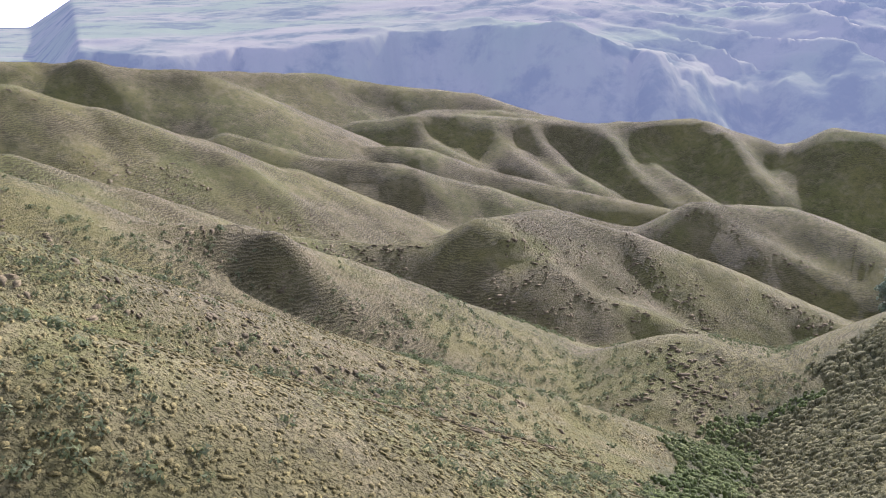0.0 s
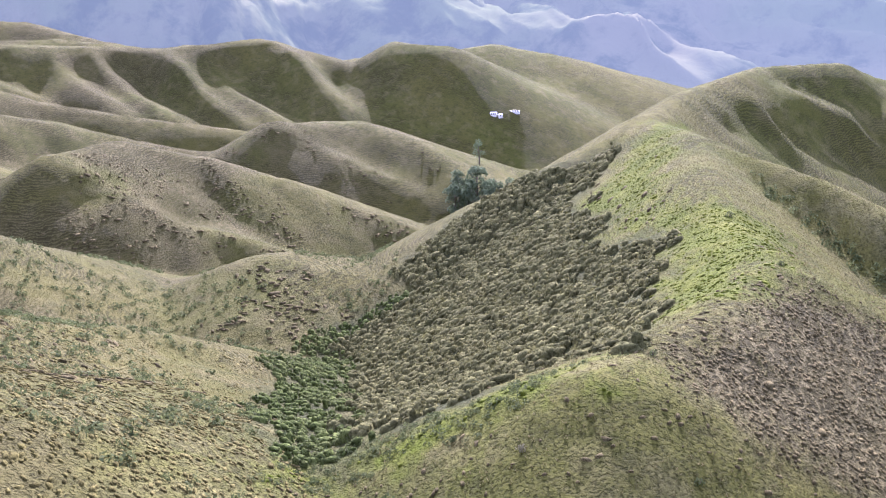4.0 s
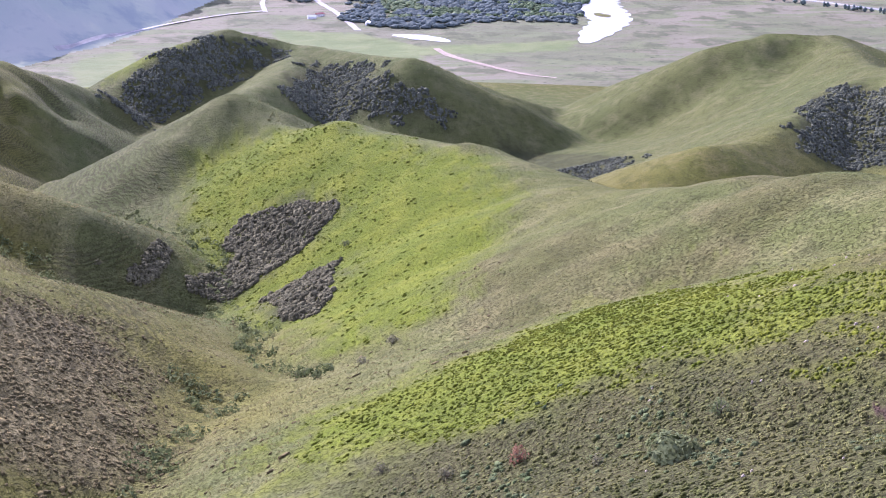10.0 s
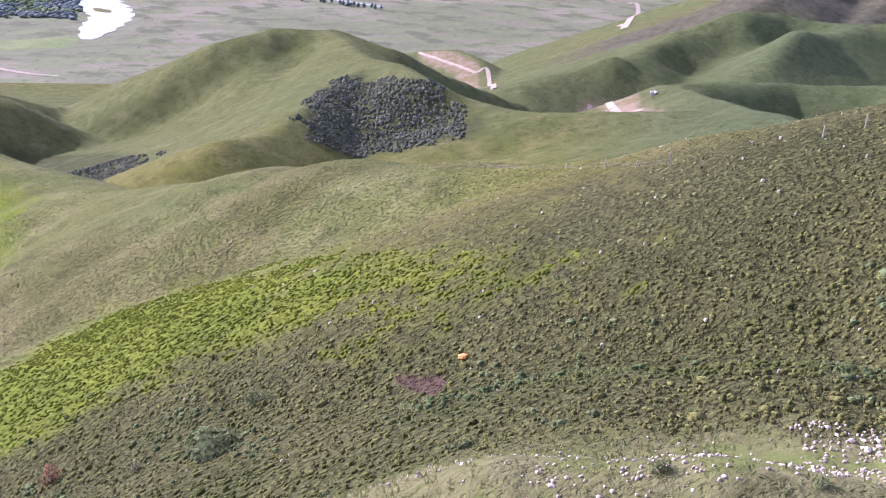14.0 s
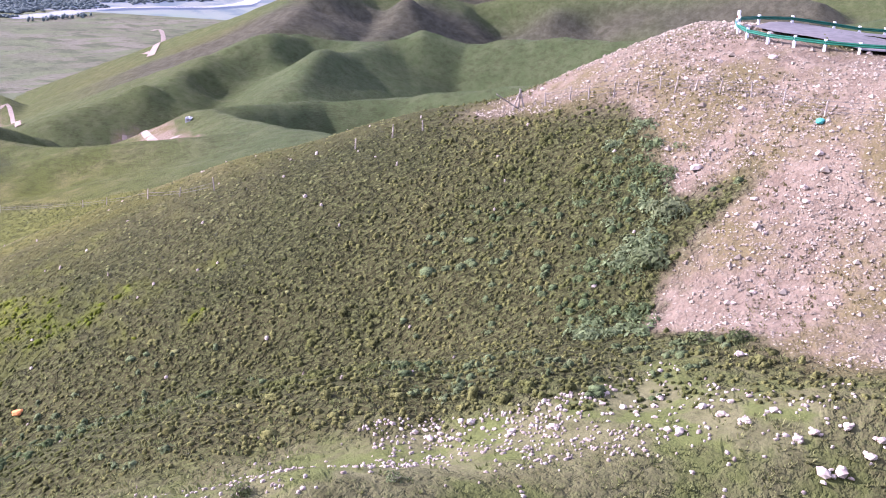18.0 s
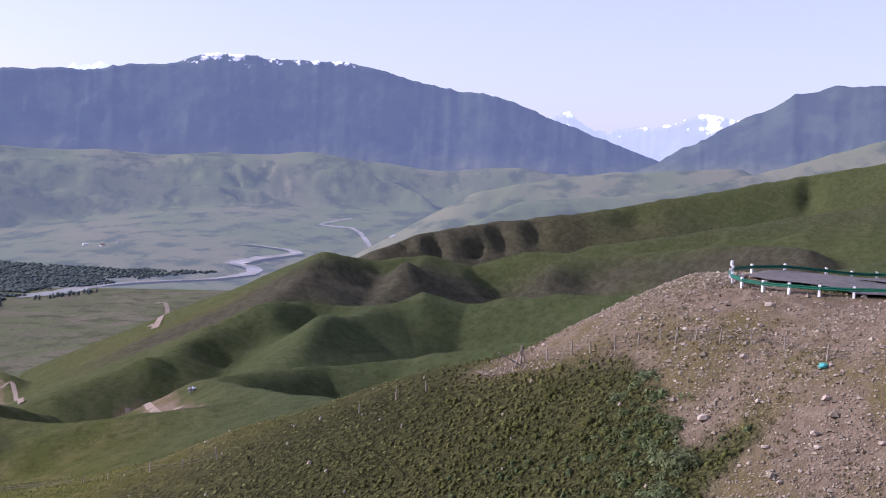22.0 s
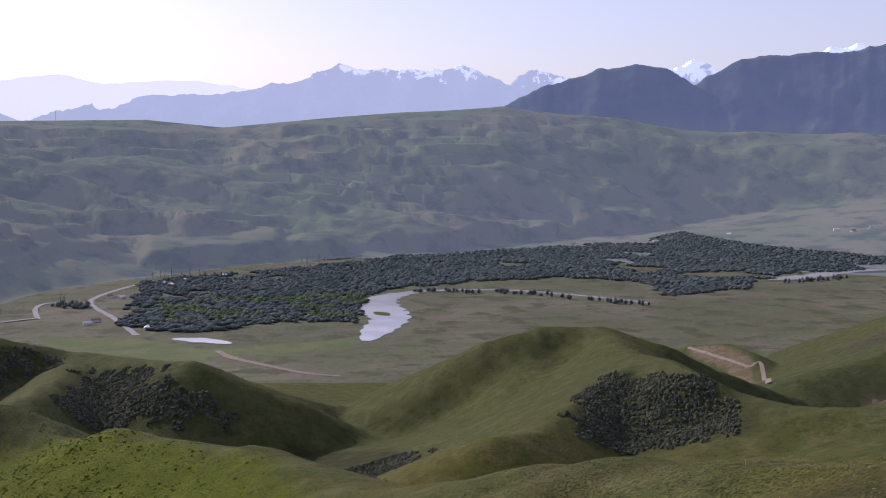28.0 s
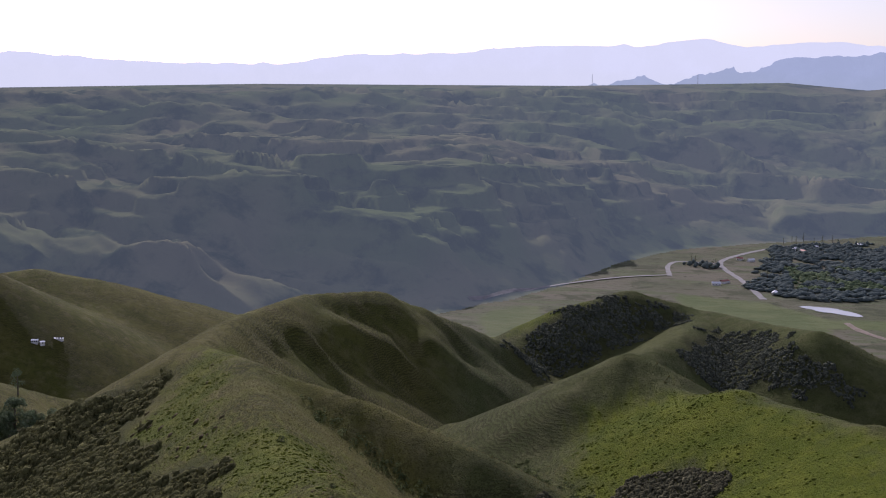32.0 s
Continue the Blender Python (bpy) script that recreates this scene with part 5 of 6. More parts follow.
STONES = [stone_mesh("stone", 400 + i, ROCK) for i in range(6)]
rng = np.random.default_rng(77)


def stone_field(name, label, x, y, size, mat, seed):
    """Small stones in one sheet: flattened, skewed eight-faced lumps."""
    r2 = np.random.default_rng(seed)
    n = len(x)
    z = heights(x, y)
    base = np.array([[1, 0, 0], [0, 1, 0], [-1, 0, 0], [0, -1, 0], [0, 0, 0.75], [0.3, 0.1, -0.6]])
    f = np.array([[0, 1, 4], [1, 2, 4], [2, 3, 4], [3, 0, 4], [1, 0, 5], [2, 1, 5], [3, 2, 5], [0, 3, 5]])
    s = size * np.exp(r2.normal(0, 0.45, n)) * 0.5
    v = base[None] * r2.uniform(0.65, 1.25, (n, 6, 1)) * s[:, None, None]
    a = r2.uniform(0, 6.28, n)
    c, sn = np.cos(a)[:, None], np.sin(a)[:, None]
    vx, vy = v[..., 0] * c - v[..., 1] * sn, v[..., 0] * sn + v[..., 1] * c
    v = np.stack([vx + x[:, None], vy + y[:, None], v[..., 2] + z[:, None] + 0.1 * s[:, None]], -1)
    faces = (f[None] + np.arange(n)[:, None, None] * 6).reshape(-1, 3)
    return tagged(new(name, quick_mesh(name, v.reshape(-1, 3), faces, mat)), label, "stones", kind="stuff")


x, y, k = strew(80000, 46, 104, 55, 100, 131)
g = growth(x, y)
keep = (g["bare"] > 0.5) & (k < 0.25 + sstep(0.4, 0.65, fbm(x, y, 9, 133, 3)) * 0.75)
stone_field("rubble", "pinkish broken rubble of the road fill", x[keep], y[keep], 0.15, ROCK_PINK, 134)
BELT = [(36.7, 25.8), (39.4, 22.6), (43.2, 20.1), (48.2, 18.7), (45.9, 14.4), (44.0, 10.8), (45.2, 8.8), (42.1, 7.8), (40.3, 12.7), (39.0, 16.7), (36.8, 20.4)]
x, y, k = strew(60000, 30, 66, 22, 86, 135)
keep = (inside(x, y, STONY_PATCHES["bank"], 3) & (k < 0.35) | inside(x, y, BELT, 2) | (np.hypot(x, y) < 44) & (k < 0.012 + 0.11 * sstep(0.54, 0.66, fbm(x, y, 2.6, 145, 3)))) & (k < sstep(0.40, 0.62, fbm(x, y, 3, 137, 3)) * 0.28 + 0.03)
mounds("stones", "small white stones scattered along the bank", x[keep], y[keep], 0.065, 0.08, ROCK, 138, 1.4, "stones", 0.04)
x, y, k = strew(700, 45, 130, 20, 76, 139)
keep = k < 0.2
mounds("stones", "lone white stones on the hillside", x[keep], y[keep], 0.10, 0.14, ROCK, 140, 1.3, "stones", 0.05)
x, y, k = strew(6000, 30, 66, 22, 86, 141)
keep = inside(x, y, BELT, 2) & (k < sstep(0.36, 0.6, fbm(x, y, 6, 137, 3)))
for i, (px, py) in enumerate(list(zip(x[keep], y[keep]))[:150]):
    s = float(0.2 * np.exp(rng.normal(0, 0.4)))
    rock = new("rock", STONES[i % 6])
    rock.matrix_world = pose(px, py, height(px, py) + 0.16 * s, rng.uniform(-15, 15), rng.uniform(-15, 15), rng.uniform(0, 360)) @ Matrix.Scale(s, 4)
    tagged(rock, "angular white limestone rock on the grassy bank", "rock", "white rocks along the bank")
for i, (px, py) in enumerate([(41.7, 10.6), (42.7, 9.7), (41.0, 11.0), (42.7, 8.4), (40.5, 9.1), (40.1, 9.6), (41.6, 14.2), (42.4, 15.3), (41.2, 13.1), (41.8, 8.5), (42.5, 12.5), (39.7, 15.1), (38.7, 20.0), (48.6, 16.2), (43.2, 17.5)]):
    for q in range(4):  # small piles of broken rock
        s = (0.62, 0.42, 0.34, 0.26)[q] * (0.85 if i in (4, 5) else 0.62)
        a = 2.4 * q + i
        ox, oy = px + 0.55 * s * q * math.cos(a), py + 0.55 * s * q * math.sin(a)
        rock = new("rock", STONES[(i * 3 + q) % 6])
        rock.matrix_world = pose(ox, oy, height(ox, oy) + 0.2 * s, 11 * q, 7 * i % 20, 50 * i + 80 * q) @ Matrix.Scale(s, 4)
        tagged(rock, "large pale limestone boulder on the stony flat", "rock", "boulders on the stony flat")
x, y, k = strew(260, 50, 92, 60, 86, 143)
g = growth(x, y)
keep = (g["bare"] > 0.5)
for i, (px, py) in enumerate(list(zip(x[keep], y[keep]))[:90]):
    s = float(0.34 * np.exp(rng.normal(0, 0.35)))
    rock = new("rock", STONES[(i * 5 + 2) % 6])
    rock.matrix_world = pose(px, py, height(px, py) + 0.16 * s, rng.uniform(-20, 20), rng.uniform(-20, 20), rng.uniform(0, 360)) @ Matrix.Scale(s, 4)
    tagged(rock, "pale boulder half sunk in the rubble slope", "rock", "boulders on the rubble slope")


def sack(label, spot, mat, seed):
    bm = bmesh.new()
    bmesh.ops.create_icosphere(bm, subdivisions=2, radius=0.32)
    r2 = random.Random(seed)
    for v in bm.verts:
        v.co = Vector((v.co.x * 1.3, v.co.y * 0.9, v.co.z * 0.55)) * r2.uniform(0.82, 1.15)
    ob = new("plastic_sack", mesh_of("plastic_sack", bm, mat))
    ob.location = (spot[0], spot[1], height(*spot) + 0.1)
    return tagged(ob, label, "rubbish")


sack("crumpled orange plastic sack on the grass", (39.8, 56.9), ORANGE, 5)
sack("crumpled teal plastic sack caught below a post", (69.0, 20.6), TEAL, 6)


# ---- the road's bend ----
def ribbon(name, label, points, width, mat, lift=0.08, step=6.0, category="road", kind="structure", level=False):
    """A road or stream laid over the ground along points; width may vary along it."""
    pts = [Vector((p[0], p[1], 0)) for p in points]
    ws = width if isinstance(width, list) else [width] * len(pts)
    line, wl = [], []
    for i in range(len(pts) - 1):
        p0, p1, p2, p3 = pts[max(i - 1, 0)], pts[i], pts[i + 1], pts[min(i + 2, len(pts) - 1)]
        n = max(2, int((p2 - p1).length / step))
        for q in range(n):
            t = q / n
            line.append(0.5 * (2 * p1 + (p2 - p0) * t + (2 * p0 - 5 * p1 + 4 * p2 - p3) * t * t + (3 * p1 - p0 - 3 * p2 + p3) * t ** 3))
            wl.append(ws[i] + (ws[i + 1] - ws[i]) * t)
    line.append(pts[-1])
    wl.append(ws[-1])
    rows = []
    for i, p in enumerate(line):
        way = (line[min(i + 1, len(line) - 1)] - line[max(i - 1, 0)]).normalized()
        nrm = Vector((-way.y, way.x, 0))
        wob = 1 + 0.12 * math.sin(i * 1.7) + 0.08 * math.sin(i * 3.1)
        rows.append([p + nrm * wl[i] * wob * k / 4 for k in (-2, -1, 0, 1, 2)])
    flat = [v for r in rows for v in r]
    zs = heights([v.x for v in flat], [v.y for v in flat])
    if level:
        zs = np.repeat(zs.reshape(-1, 5).max(axis=1), 5)
    verts = [(v.x, v.y, z + lift) for v, z in zip(flat, zs)]
    faces = [(i * 5 + k, i * 5 + k + 1, i * 5 + k + 6, i * 5 + k + 5) for i in range(len(rows) - 1) for k in range(4)]
    me = bpy.data.meshes.new(name)
    me.from_pydata(verts, [], faces)
    me.materials.append(mat)
    return tagged(new(name, me), label, category, kind=kind)


ribbon("road", "grey asphalt of the hairpin bend", [(84.2, 14), (83.8, 20), (84.4, 25), (86.6, 28.4), (90, 28.2), (93.6, 25), (95.5, 19)], 6.5, TARMAC, 0.28, 1.5)


def guardrail(label, line, post_gap, beam_mat, seed):
    rail = new("guardrail")
    rail.location = (line[0][0], line[0][1], height(*line[0]))
    o = rail.location
    bm = bmesh.new()
    box(bm, -0.09, -0.09, -0.35, 0.09, 0.09, 0.80, 0.015)
    post_me = mesh_of("post", bm, WHITE)
    run = []
    for (ax, ay), (bx, by) in zip(line, line[1:]):
        n = max(1, round(math.hypot(bx - ax, by - ay) / post_gap))
        run += [(ax + (bx - ax) * k / n, ay + (by - ay) * k / n) for k in range(n)]
    run.append(line[-1])
    spots = [Vector((px, py, height(px, py))) - o for px, py in run]
    for i, p in enumerate(spots):
        way = spots[min(i + 1, len(spots) - 1)] - spots[max(i - 1, 0)]
        shared("post", post_me, rail, pose(p.x, p.y, p.z, 0, 0, math.degrees(math.atan2(way.y, way.x))))
    profile = [(0.05, 0.40), (0.09, 0.45), (0.05, 0.50), (0.05, 0.54), (0.09, 0.59), (0.05, 0.64)]
    for a, b in zip(spots, spots[1:]):
        bm = bmesh.new()
        way = (b - a).normalized()
        side = Vector((-way.y, way.x, 0)).normalized()
        for sgn in (1, -1):
            for thick in (0.0,):
                ra = [bm.verts.new(a + side * (u + 0.06) * sgn + Vector((0, 0, w + 0.05))) for u, w in profile]
                rb = [bm.verts.new(b + side * (u + 0.06) * sgn + Vector((0, 0, w + 0.05))) for u, w in profile]
                for k in range(len(profile) - 1):
                    bm.faces.new((ra[k], ra[k + 1], rb[k + 1], rb[k]))
        part("beam", bm, beam_mat, rail)
    return tagged(rail, label, "guardrail", "guardrails of the bend")


guardrail("crash barrier of white posts and green steel beams", [(84.5, 32.6), (82.4, 31.6), (80.9, 30.3), (80.2, 28.5), (79.8, 26.5), (79.8, 24.4), (80.2, 22.2), (80.6, 19.6), (81, 15)], 2.6, GREEN, 1)
guardrail("far crash barrier of white posts and green beams", [(84.5, 32.6), (86.5, 33.2), (89, 32.6), (92, 31), (95, 28.6), (98, 25.4), (100, 21)], 2.6, GREEN, 2)



def marker(label, spot):
    m = new("marker_post")
    m.location = (spot[0], spot[1], height(*spot))
    bm = bmesh.new()
    box(bm, -0.06, -0.06, -0.3, 0.06, 0.06, 0.85, 0.01)
    part("post", bm, RED, m, "red post")
    bm = bmesh.new()
    box(bm, -0.16, -0.08, 0.78, 0.16, 0.08, 1.18, 0.03)
    part("plate", bm, WHITE, m, "white reflector plate")
    return tagged(m, label, "road marker")


marker("red and white delineator post at the bend", (86.8, 33.4))


# ---- fence below the bend ----
def fence(label, spots, tall, seed, wires=3):
    f = new("fence")
    f.location = (spots[0][0], spots[0][1], height(*spots[0]))
    r2 = random.Random(seed)
    tops = []
    for px, py in spots:
        h = tall * r2.uniform(0.8, 1.2)
        lean = Vector((r2.uniform(-0.14, 0.14) * h, r2.uniform(-0.14, 0.14) * h, 0))
        p = Vector((px, py, height(px, py))) - f.location
        bm = bmesh.new()
        tube(bm, [p - lean * 0.3 - Vector((0, 0, 0.3)), p + lean * 0.5 + Vector((0, 0, h * 0.5)), p + lean + Vector((0, 0, h))], [0.06, 0.055, 0.045], 6)
        part("post", bm, POST, f)
        tops.append((p, lean, h))
    for w in range(wires):
        s = 0.35 + 0.27 * w
        for (p, l, h), (q, m, g2) in zip(tops, tops[1:]):
            a, b = p + l * s + Vector((0, 0, h * s)), q + m * s + Vector((0, 0, g2 * s))
            bm = bmesh.new()
            tube(bm, [a, (a + b) / 2 - Vector((0, 0, 0.05)), b], [0.012] * 3, 4)
            part("wire", bm, WIRE, f)
    return tagged(f, label, "fence")


fence("leaning weathered stake fence with slack wire", [(74.8, 42.5), (74.8, 40.5), (74.4, 38.8), (74.3, 36.8), (74.5, 35.1), (74.8, 33.6), (74.1, 32.2), (74.0, 30.7), (73.5, 28.8), (72.9, 26.4), (71.8, 23.9), (69.7, 20.6), (68.1, 16.7)], 1.0, 11)
fence("old stake fence along the hill's crest", [(79.3, 116.0), (80.8, 102.9), (80.9, 99.1), (67.1, 76.7), (64.8, 70.2), (63.6, 65.0)], 0.9, 12, 2)
fence("pale lone posts standing on the crest", [(68.2, 54.8), (70.1, 52.8), (71.2, 50.8)], 0.9, 13, 0)


def pole_heap(label, spot):
    t = new("pole_tripod")
    t.location = (spot[0], spot[1], height(*spot))
    for a, b in (((-0.5, 0.2, -0.1), (0.15, 0, 1.45)), ((0.5, 0.25, -0.1), (0.05, 0.05, 1.5)), ((0.1, -0.5, -0.1), (0.1, 0.05, 1.4)), ((0.35, 0.1, -0.1), (-1.6, 1.0, 1.05)), ((0.2, 0.2, -0.1), (0.35, 0.1, 1.1))):
        bm = bmesh.new()
        tube(bm, [a, [(p + q) / 2 for p, q in zip(a, b)], b], [0.06, 0.055, 0.045], 6)
        part("pole", bm, POST, t)
    return tagged(t, label, "fence corner")


pole_heap("tripod of propped poles at the fence corner", (75.0, 44.9))


# ---- trees in the side valley ----
def tree(label, spot, tall, wide, leaves, mat, seed, group):
    rng2 = np.random.default_rng(seed)
    t = new("tree")
    t.location = (spot[0], spot[1], height(*spot))
    bm = bmesh.new()
    tube(bm, [(0, 0, -0.4), (0.1, 0.05, tall * 0.25), (-0.05, 0.1, tall * 0.55), (0.05, 0, tall * 0.85)], [0.035 * tall, 0.026 * tall, 0.016 * tall, 0.005 * tall], 8)
    for k in range(8):
        a, z = 2.4 * k + rng2.uniform(-0.3, 0.3), tall * (0.25 + 0.065 * k)
        l = wide * rng2.uniform(0.5, 0.85) * (1 - 0.05 * k)
        tube(bm, [(0, 0, z), (l * 0.5 * math.cos(a), l * 0.5 * math.sin(a), z + l * 0.35), (l * math.cos(a), l * math.sin(a), z + l * 0.6)], [0.012 * tall, 0.008 * tall, 0.003 * tall], 5)
    part("trunk", bm, BARK, t)
    blobs = []
    for k in range(14):
        a, u = rng2.uniform(0, 6.28), rng2.uniform(0.0, 1)
        rr = wide * 0.62 * math.sqrt(max(0.05, 1 - (2 * u - 0.9) ** 2)) * rng2.uniform(0.5, 1)
        w = wide * rng2.uniform(0.28, 0.45)
        tri = leaf_cloud(rng2, 1, leaves // 14, np.array([w]), np.array([w * 1.1]), 0.22)[0]
        blobs.append(tri + np.array([rr * math.cos(a), rr * math.sin(a), tall * (0.22 + 0.66 * u)]))
    v = np.concatenate(blobs).reshape(-1, 3)
    ob = new("crown", quick_mesh("crown", v, np.arange(len(v)).reshape(-1, 3), mat))
    ob.parent = t
    return tagged(t, label, "tree", group)


TX, TY = (-366.0, 567.1)
for i, (dx, dy, h, w) in enumerate(((0, 0, 21, 7), (8, 2, 25, 8), (16, 6, 24, 7.5), (23, 3, 22, 7), (6, 12, 24, 8), (15, 15, 23, 7.5), (26, 13, 27, 7.5), (-3, 9, 19, 7))):
    tree("pale green broadleaf tree in the valley grove", (TX + dx * 1.2, TY + dy * 1.2), h * 1.2, w * 1.2, 2100, PALE_LEAF, 500 + i, "trees of the valley grove")
tree("single broadleaf tree above the grove", (-395.4, 645.1), 17, 5, 980, PALE_LEAF, 520, "trees of the valley grove")


# ---- farmstead on the far side of the side valley ----
def house(label, spot, turn, l, w, h, roof_h, wall_mat, roof_mat, windows=3, group=""):
    b = new("house")
    b.matrix_world = pose(spot[0], spot[1], height(*spot), 0, 0, turn)
    bm = bmesh.new()
    box(bm, -l / 2, -w / 2, -1.5, l / 2, w / 2, h, 0.04)
    part("wall", bm, wall_mat, b)
    bm = bmesh.new()
    o = 0.4
    a = [bm.verts.new(p) for p in ((-l / 2 - o, -w / 2 - o, h), (-l / 2 - o, w / 2 + o, h), (-l / 2 - o, 0, h + roof_h))]
    c = [bm.verts.new(p) for p in ((l / 2 + o, -w / 2 - o, h), (l / 2 + o, w / 2 + o, h), (l / 2 + o, 0, h + roof_h))]
    bm.faces.new(a[::-1])
    bm.faces.new(c)
    for i, j in ((0, 1), (1, 2), (2, 0)):
        bm.faces.new((a[i], a[j], c[j], c[i]))
    part("roof", bm, roof_mat, b)
    for k in range(windows):
        x0 = -l / 2 + (k + 0.5) * l / windows
        for s in (-1, 1):
            bm = bmesh.new()
            box(bm, x0 - 0.5, s * w / 2 - 0.05, 0.9, x0 + 0.5, s * w / 2 + 0.05, 2.0)
            part("window", bm, DARK_PANE, b)
    bm = bmesh.new()
    box(bm, -l / 2 - 0.06, -0.5, 0, -l / 2 + 0.04, 0.5, 2.0)
    part("door", bm, POST, b)
    return tagged(b, label, "house", group)


house("white farmhouse with a pale sheet roof", (-518.0, 873.3), 20, 5, 3.4, 2.1, 0.9, PLASTER, ROOF, 3, "farm buildings on the far hillside")
house("long low white barn beside a track", (-507.7, 892.5), 15, 9, 2.2, 1.2, 0.4, PLASTER, ROOF, 4, "farm buildings on the far hillside")
house("small shed below the white farmhouse", (-513.3, 876.1), 60, 4, 3, 2.2, 0.8, PLASTER, ROOF, 1, "farm buildings on the far hillside")
house("small grey shed in the green hollow", (347.0, 371.5), 30, 2.6, 2.0, 1.3, 0.4, STEEL, ROOF, 1)

# ---- tracks and scars on the hills ----
ribbon("track", "pale dirt haul road across the pink cutting", [(768.3, 1257.0), (765.9, 1214.7), (766.4, 1169.3), (764.7, 1122.4), (757.4, 1082.1), (466.0, 656.9)], 4.5, DIRT, 0.5, 8)
ribbon("track", "pale dirt loop on the levelled ground", [(506.3, 602.1), (338.0, 388.0), (326.0, 354.8), (322.6, 357.9), (326.8, 380.4)], 3, DIRT, 0.4, 8)
ribbon("track", "dirt track winding down to the river flat", [(962.1, 1107.1), (990.8, 1119.2), (1602.7, 1793.8), (1628.5, 1858.0)], 9, DIRT, 0.6, 12)

# ---- river, pond and valley roads ----
ribbon("water", "silty river winding through the valley", [(1042, 1841), (997, 1909), (940, 1981), (855, 2054), (737, 2077), (643, 2049), (571, 1968), (544, 1848), (534, 1773), (485, 1675), (444, 1592)], [13, 13, 14, 16, 20, 34, 66, 84, 62, 50, 14], WATER, 0.5, 12, "river", level=True)
ribbon("water", "silty river winding through the valley", [(1465.8, 2109.8), (1581.1, 2119.7), (1733.4, 2185.9), (1872.2, 2148.1), (1995.9, 2082.6), (2103.5, 2063.0), (2158.3, 2097.1), (2163.5, 2164.1), (2259.3, 2164.9), (2378.2, 2151.0), (2380.7, 2238.8), (2338.8, 2319.0)], [45, 60, 40, 26, 26, 40, 42, 60, 52, 40, 32, 20], WATER, 0.8, 20, "river", level=True)
ribbon("water", "far bend of the silty river", [(2318.5, 1775.3), (2738.3, 2226.4), (2752.0, 2328.2), (2739.1, 2386.5), (2893.2, 2389.3)], [12, 16, 20, 16, 10], WATER, 1.5, 30, "river")
ribbon("water", "small pale pond beside the road", [(182, 1671), (211, 1655), (236, 1636), (255, 1614)], [10, 34, 30, 8], WATER, 0.5, 8, "pond", level=True)
ribbon("track", "dry pale stream bed in the valley floor", [(229, 1564), (239, 1505), (271, 1437), (307, 1372), (342, 1343)], [8, 12, 9, 8, 5], DIRT, 0.4, 10, "stream bed")
ribbon("gravel_bar", "dark scrubby island in the river", [(530, 1845), (536, 1825), (540, 1806)], [6, 30, 5], SCRUB, 1.2, 6, "island")
ribbon("road", "pale valley road crossing the river flat", [(135, 1711), (116, 1860), (86, 2049), (132, 2182), (204, 2297), (249, 2341)], 10, CONCRETE, 0.6, 12)
ribbon("road", "pale side road looping to the slope", [(86, 2049), (50, 2050), (14, 2051), (-2, 1991), (2, 1885)], 8, CONCRETE, 0.6, 12)
ribbon("road", "pale road along the foot of the slope", [(-270.3, 1573.3), (-225.5, 1648.2), (-162.1, 1751.3), (-73.1, 1849.9), (1.5, 1895.2)], 7, CONCRETE, 1.2, 15)

HOUSES = [(122.0, 2105.6), (140.3, 2092.7), (230.7, 2268.5), (243.6, 2241.8), (272.8, 2310.4), (72.3, 1821.2), (85.7, 1845.2), (154.2, 1761.9), (361.9, 2367.3), (1377.7, 2860.2), (1610.0, 2827.2), (1647.3, 2830.9), (1768.1, 2809.3), (1829.0, 2805.6), (2057.5, 2637.9), (2075.5, 2590.5), (2129.6, 2589.7)]
for i, spot in enumerate(HOUSES):
    house("small white valley house with a sheet roof" if i % 3 else "small valley house with a red roof", spot, 37 * i % 180, 11 + i % 4 * 2, 7, 3.2, 2.2, PLASTER, ROOF if i % 3 else ROOF_RED, 3, "houses along the valley road")


# ---- woods on the river flat ----
def woods(name, label, x, y, tall, wide, mat, seed):
    """Many small crowns, each a lumpy spindle."""
    r2 = np.random.default_rng(seed)
    n = len(x)
    z = heights(x, y)
    h, w = tall * r2.uniform(0.6, 1.3, n), wide * r2.uniform(0.7, 1.3, n)
    rings = [(0.02, 0.35), (0.30, 1.0), (0.62, 0.8), (1.0, 0.0)]
    vs, fs, sides = [], [], 6
    for lv, (u, rad) in enumerate(rings[:-1]):
        a = np.arange(sides) * 2 * np.pi / sides + lv * 0.5
        rr = rad * w[:, None] * r2.uniform(0.65, 1.3, (n, sides))
        vs.append(np.stack([x[:, None] + np.cos(a) * rr, y[:, None] + np.sin(a) * rr, z[:, None] + u * h[:, None] * r2.uniform(0.85, 1.15, (n, sides))], -1))
    top = np.stack([x, y, z + h], -1)[:, None]
    v = np.concatenate(vs + [top], 1)
    for lv in range(2):
        for k in range(sides):
            a, b = lv * sides + k, lv * sides + (k + 1) % sides
            fs += [(a, b, b + sides), (a, b + sides, a + sides)]
    fs += [(12 + k, 12 + (k + 1) % sides, 18) for k in range(sides)]
    faces = (np.array(fs)[None] + np.arange(n)[:, None, None] * 19).reshape(-1, 3)
    return tagged(new(name, quick_mesh(name, v.reshape(-1, 3), faces, mat, True)), label, "woods", kind="stuff")


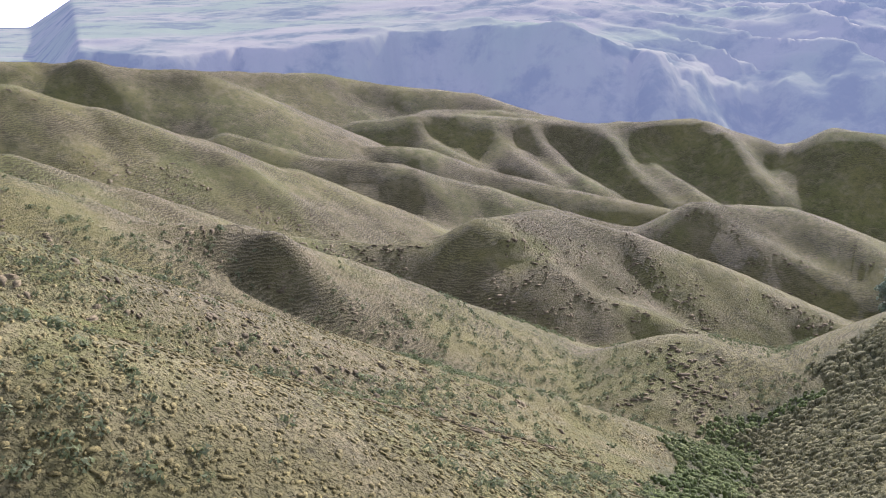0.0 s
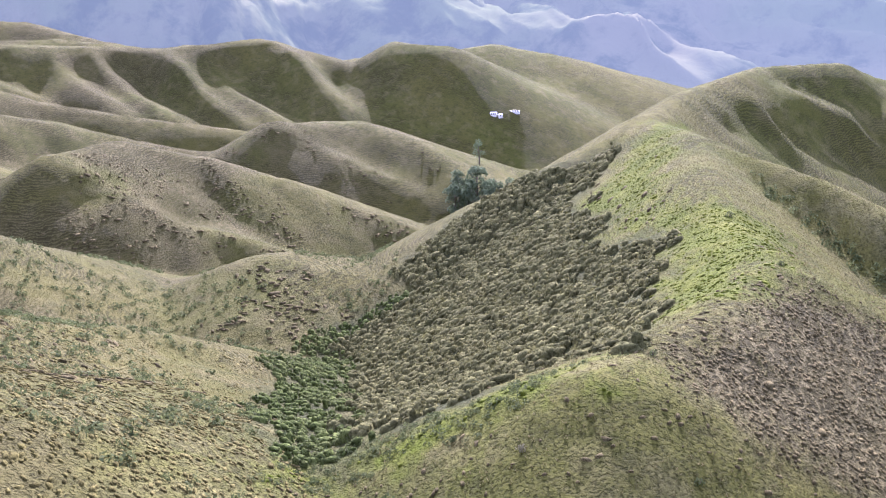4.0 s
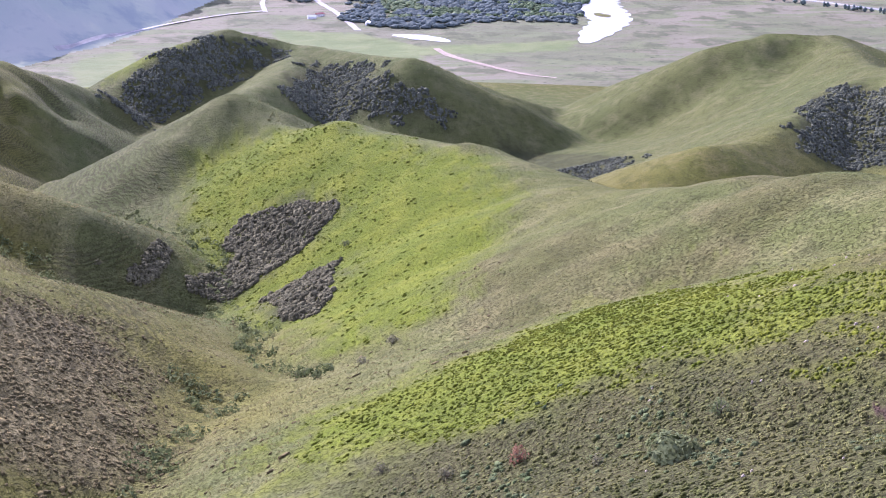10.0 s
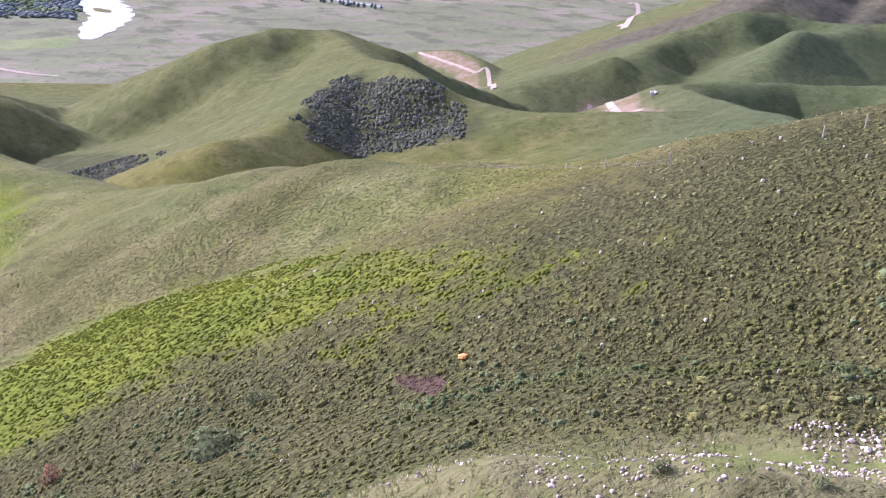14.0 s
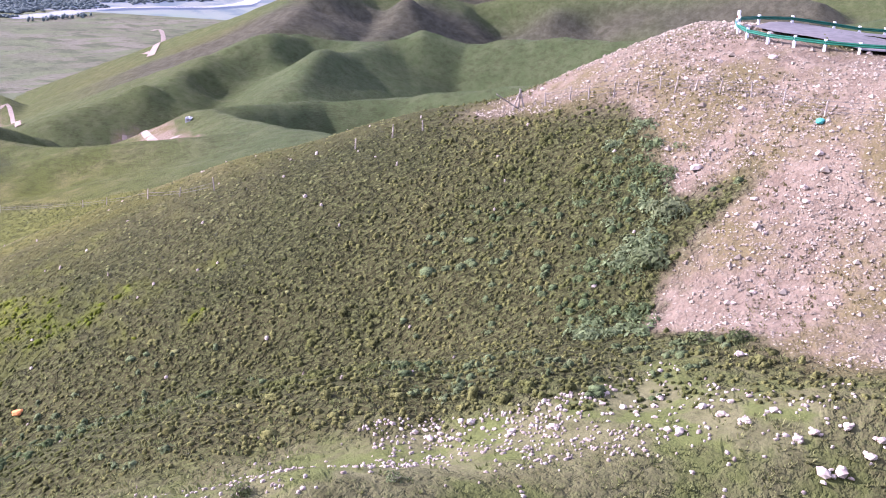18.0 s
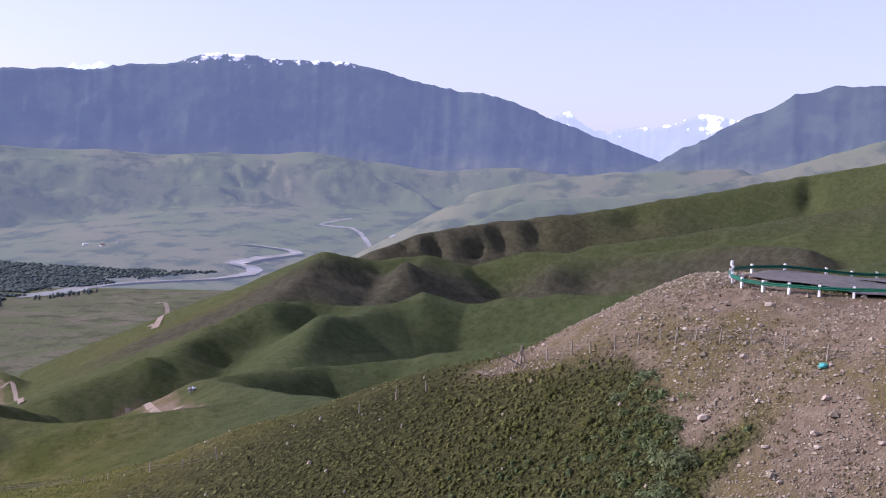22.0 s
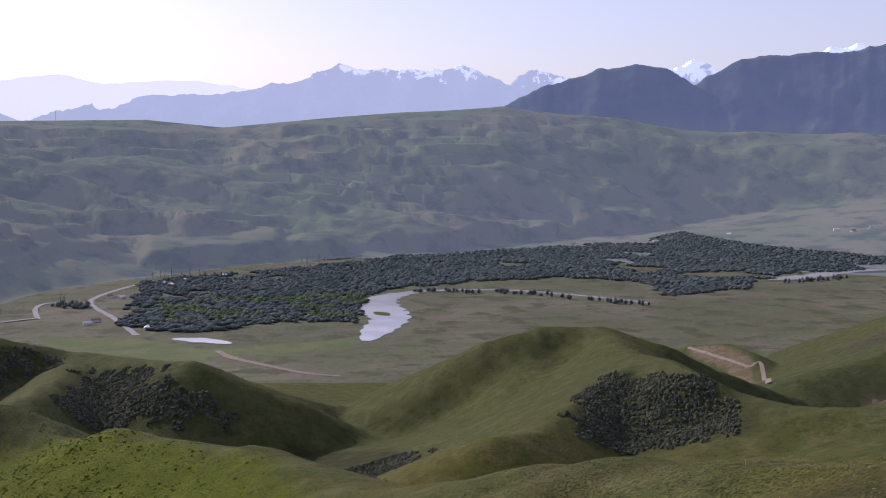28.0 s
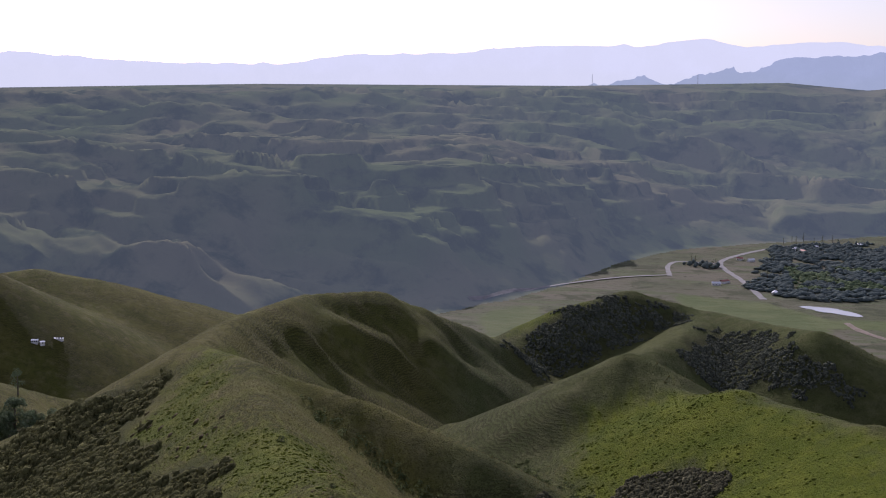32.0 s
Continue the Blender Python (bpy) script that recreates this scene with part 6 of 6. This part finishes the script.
FOREST = [(123, 1836), (191, 2300), (392, 2399), (812, 2658), (1344, 2842), (1993, 3026), (2685, 3186), (1933, 2286), (1566, 2194), (1380, 2027), (1128, 1889), (1167, 2113), (1056, 2228), (821, 2179), (677, 2138), (557, 2029), (485, 1766), (343, 1776), (249, 1724), (160, 1734)]
FAR_FOREST = [(1157.6, 1941.0), (1640.8, 2755.1), (1970.9, 2735.5), (2237.0, 2522.6), (2345.4, 2359.4), (2234.4, 2290.1), (2080.2, 2235.0), (2067.7, 2117.4), (1868.5, 2185.0), (1520.5, 2188.9), (1327.1, 1964.7)]
r3 = np.random.default_rng(600)
x, y = r3.uniform(50, 3300, 120000), r3.uniform(1650, 3700, 120000)
keep = (patch(x, y, FOREST, 26, 60) | patch(x, y, FAR_FOREST, 26, 60)) & (np.hypot(x, y) < 4000) & (fbm(x, y, 130, 607, 3) > 0.34)
x, y = x[keep], y[keep]
low = (heights(x, y) < 14) | ((np.degrees(np.arctan2(x, y)) > 24) & (heights(x, y) < 22))
x, y = x[low][:15000], y[low][:15000]
light = (abs(x - 380) < 190) & (abs(y - 1930) < 120) & (fbm(x, y, 60, 611, 3) > 0.45)
woods("woods", "dense dark green poplar woods on the river flat", x[~light], y[~light], 5.2, 6.4, WOODS, 601)
woods("woods", "younger light green trees in the riverside woods", x[light], y[light], 4.8, 5.2, WOODS_LIGHT, 602)
bx, by = [], []
for (ax, ay), (cx, cy) in (((668, 2075), (843, 2024)), ((843, 2024), (1018, 1819)), ((245, 2307), (365, 2375)), ((40, 2032), (75, 1993)), ((1459, 2040), (1659, 2092))):
    for k in range(26):
        t = r3.uniform()
        bx.append(ax + (cx - ax) * t + r3.normal(0, 9))
        by.append(ay + (cy - ay) * t + r3.normal(0, 9))
woods("riverside_trees", "scattered trees and bushes along the river bank", np.array(bx), np.array(by), 9, 4, WOODS, 603)


# ---- poplars by the village ----
POPLARS = [(218, 2356), (235, 2371), (260, 2404), (276, 2364), (314, 2394), (321, 2364), (38, 2059), (44, 2032), (72, 1994), (77, 2005), (564, 2567), (576, 2566), (610, 2594), (614, 2559), (153, 1886), (178, 2085), (242, 2361), (293, 2379)]
for i, spot in enumerate(POPLARS):
    tree("tall dark green poplar beside the valley village", spot, 15 + i * 7 % 5, 3.0 + i % 3 * 0.5, 280, LEAF, 700 + i, "poplars by the village")


# ---- masts on the plateau ----
def mast(label, spot, tall):
    t = new("radio_mast")
    t.location = (spot[0], spot[1], height(*spot))
    for a in range(3):
        c, s = math.cos(a * 2.094), math.sin(a * 2.094)
        bm = bmesh.new()
        tube(bm, [(c * 1.2, s * 1.2, -1), (c * 0.4, s * 0.4, tall)], [0.35, 0.25], 5)
        part("leg", bm, STEEL, t)
    for k in range(6):
        z = tall * (k + 0.5) / 6
        w = 1.2 - 0.8 * z / tall
        bm = bmesh.new()
        tube(bm, [(w, 0, z), (-w * 0.5, w * 0.87, z), (-w * 0.5, -w * 0.87, z), (w, 0.01, z)], [0.12] * 4, 4)
        part("brace", bm, STEEL, t)
    return tagged(t, label, "mast", "masts on the plateau rim")


mast("thin grey radio mast on the plateau rim", (-297.2, 4229.6), 42)
mast("thin grey radio mast on the plateau rim", (70.7, 4239.4), 36)
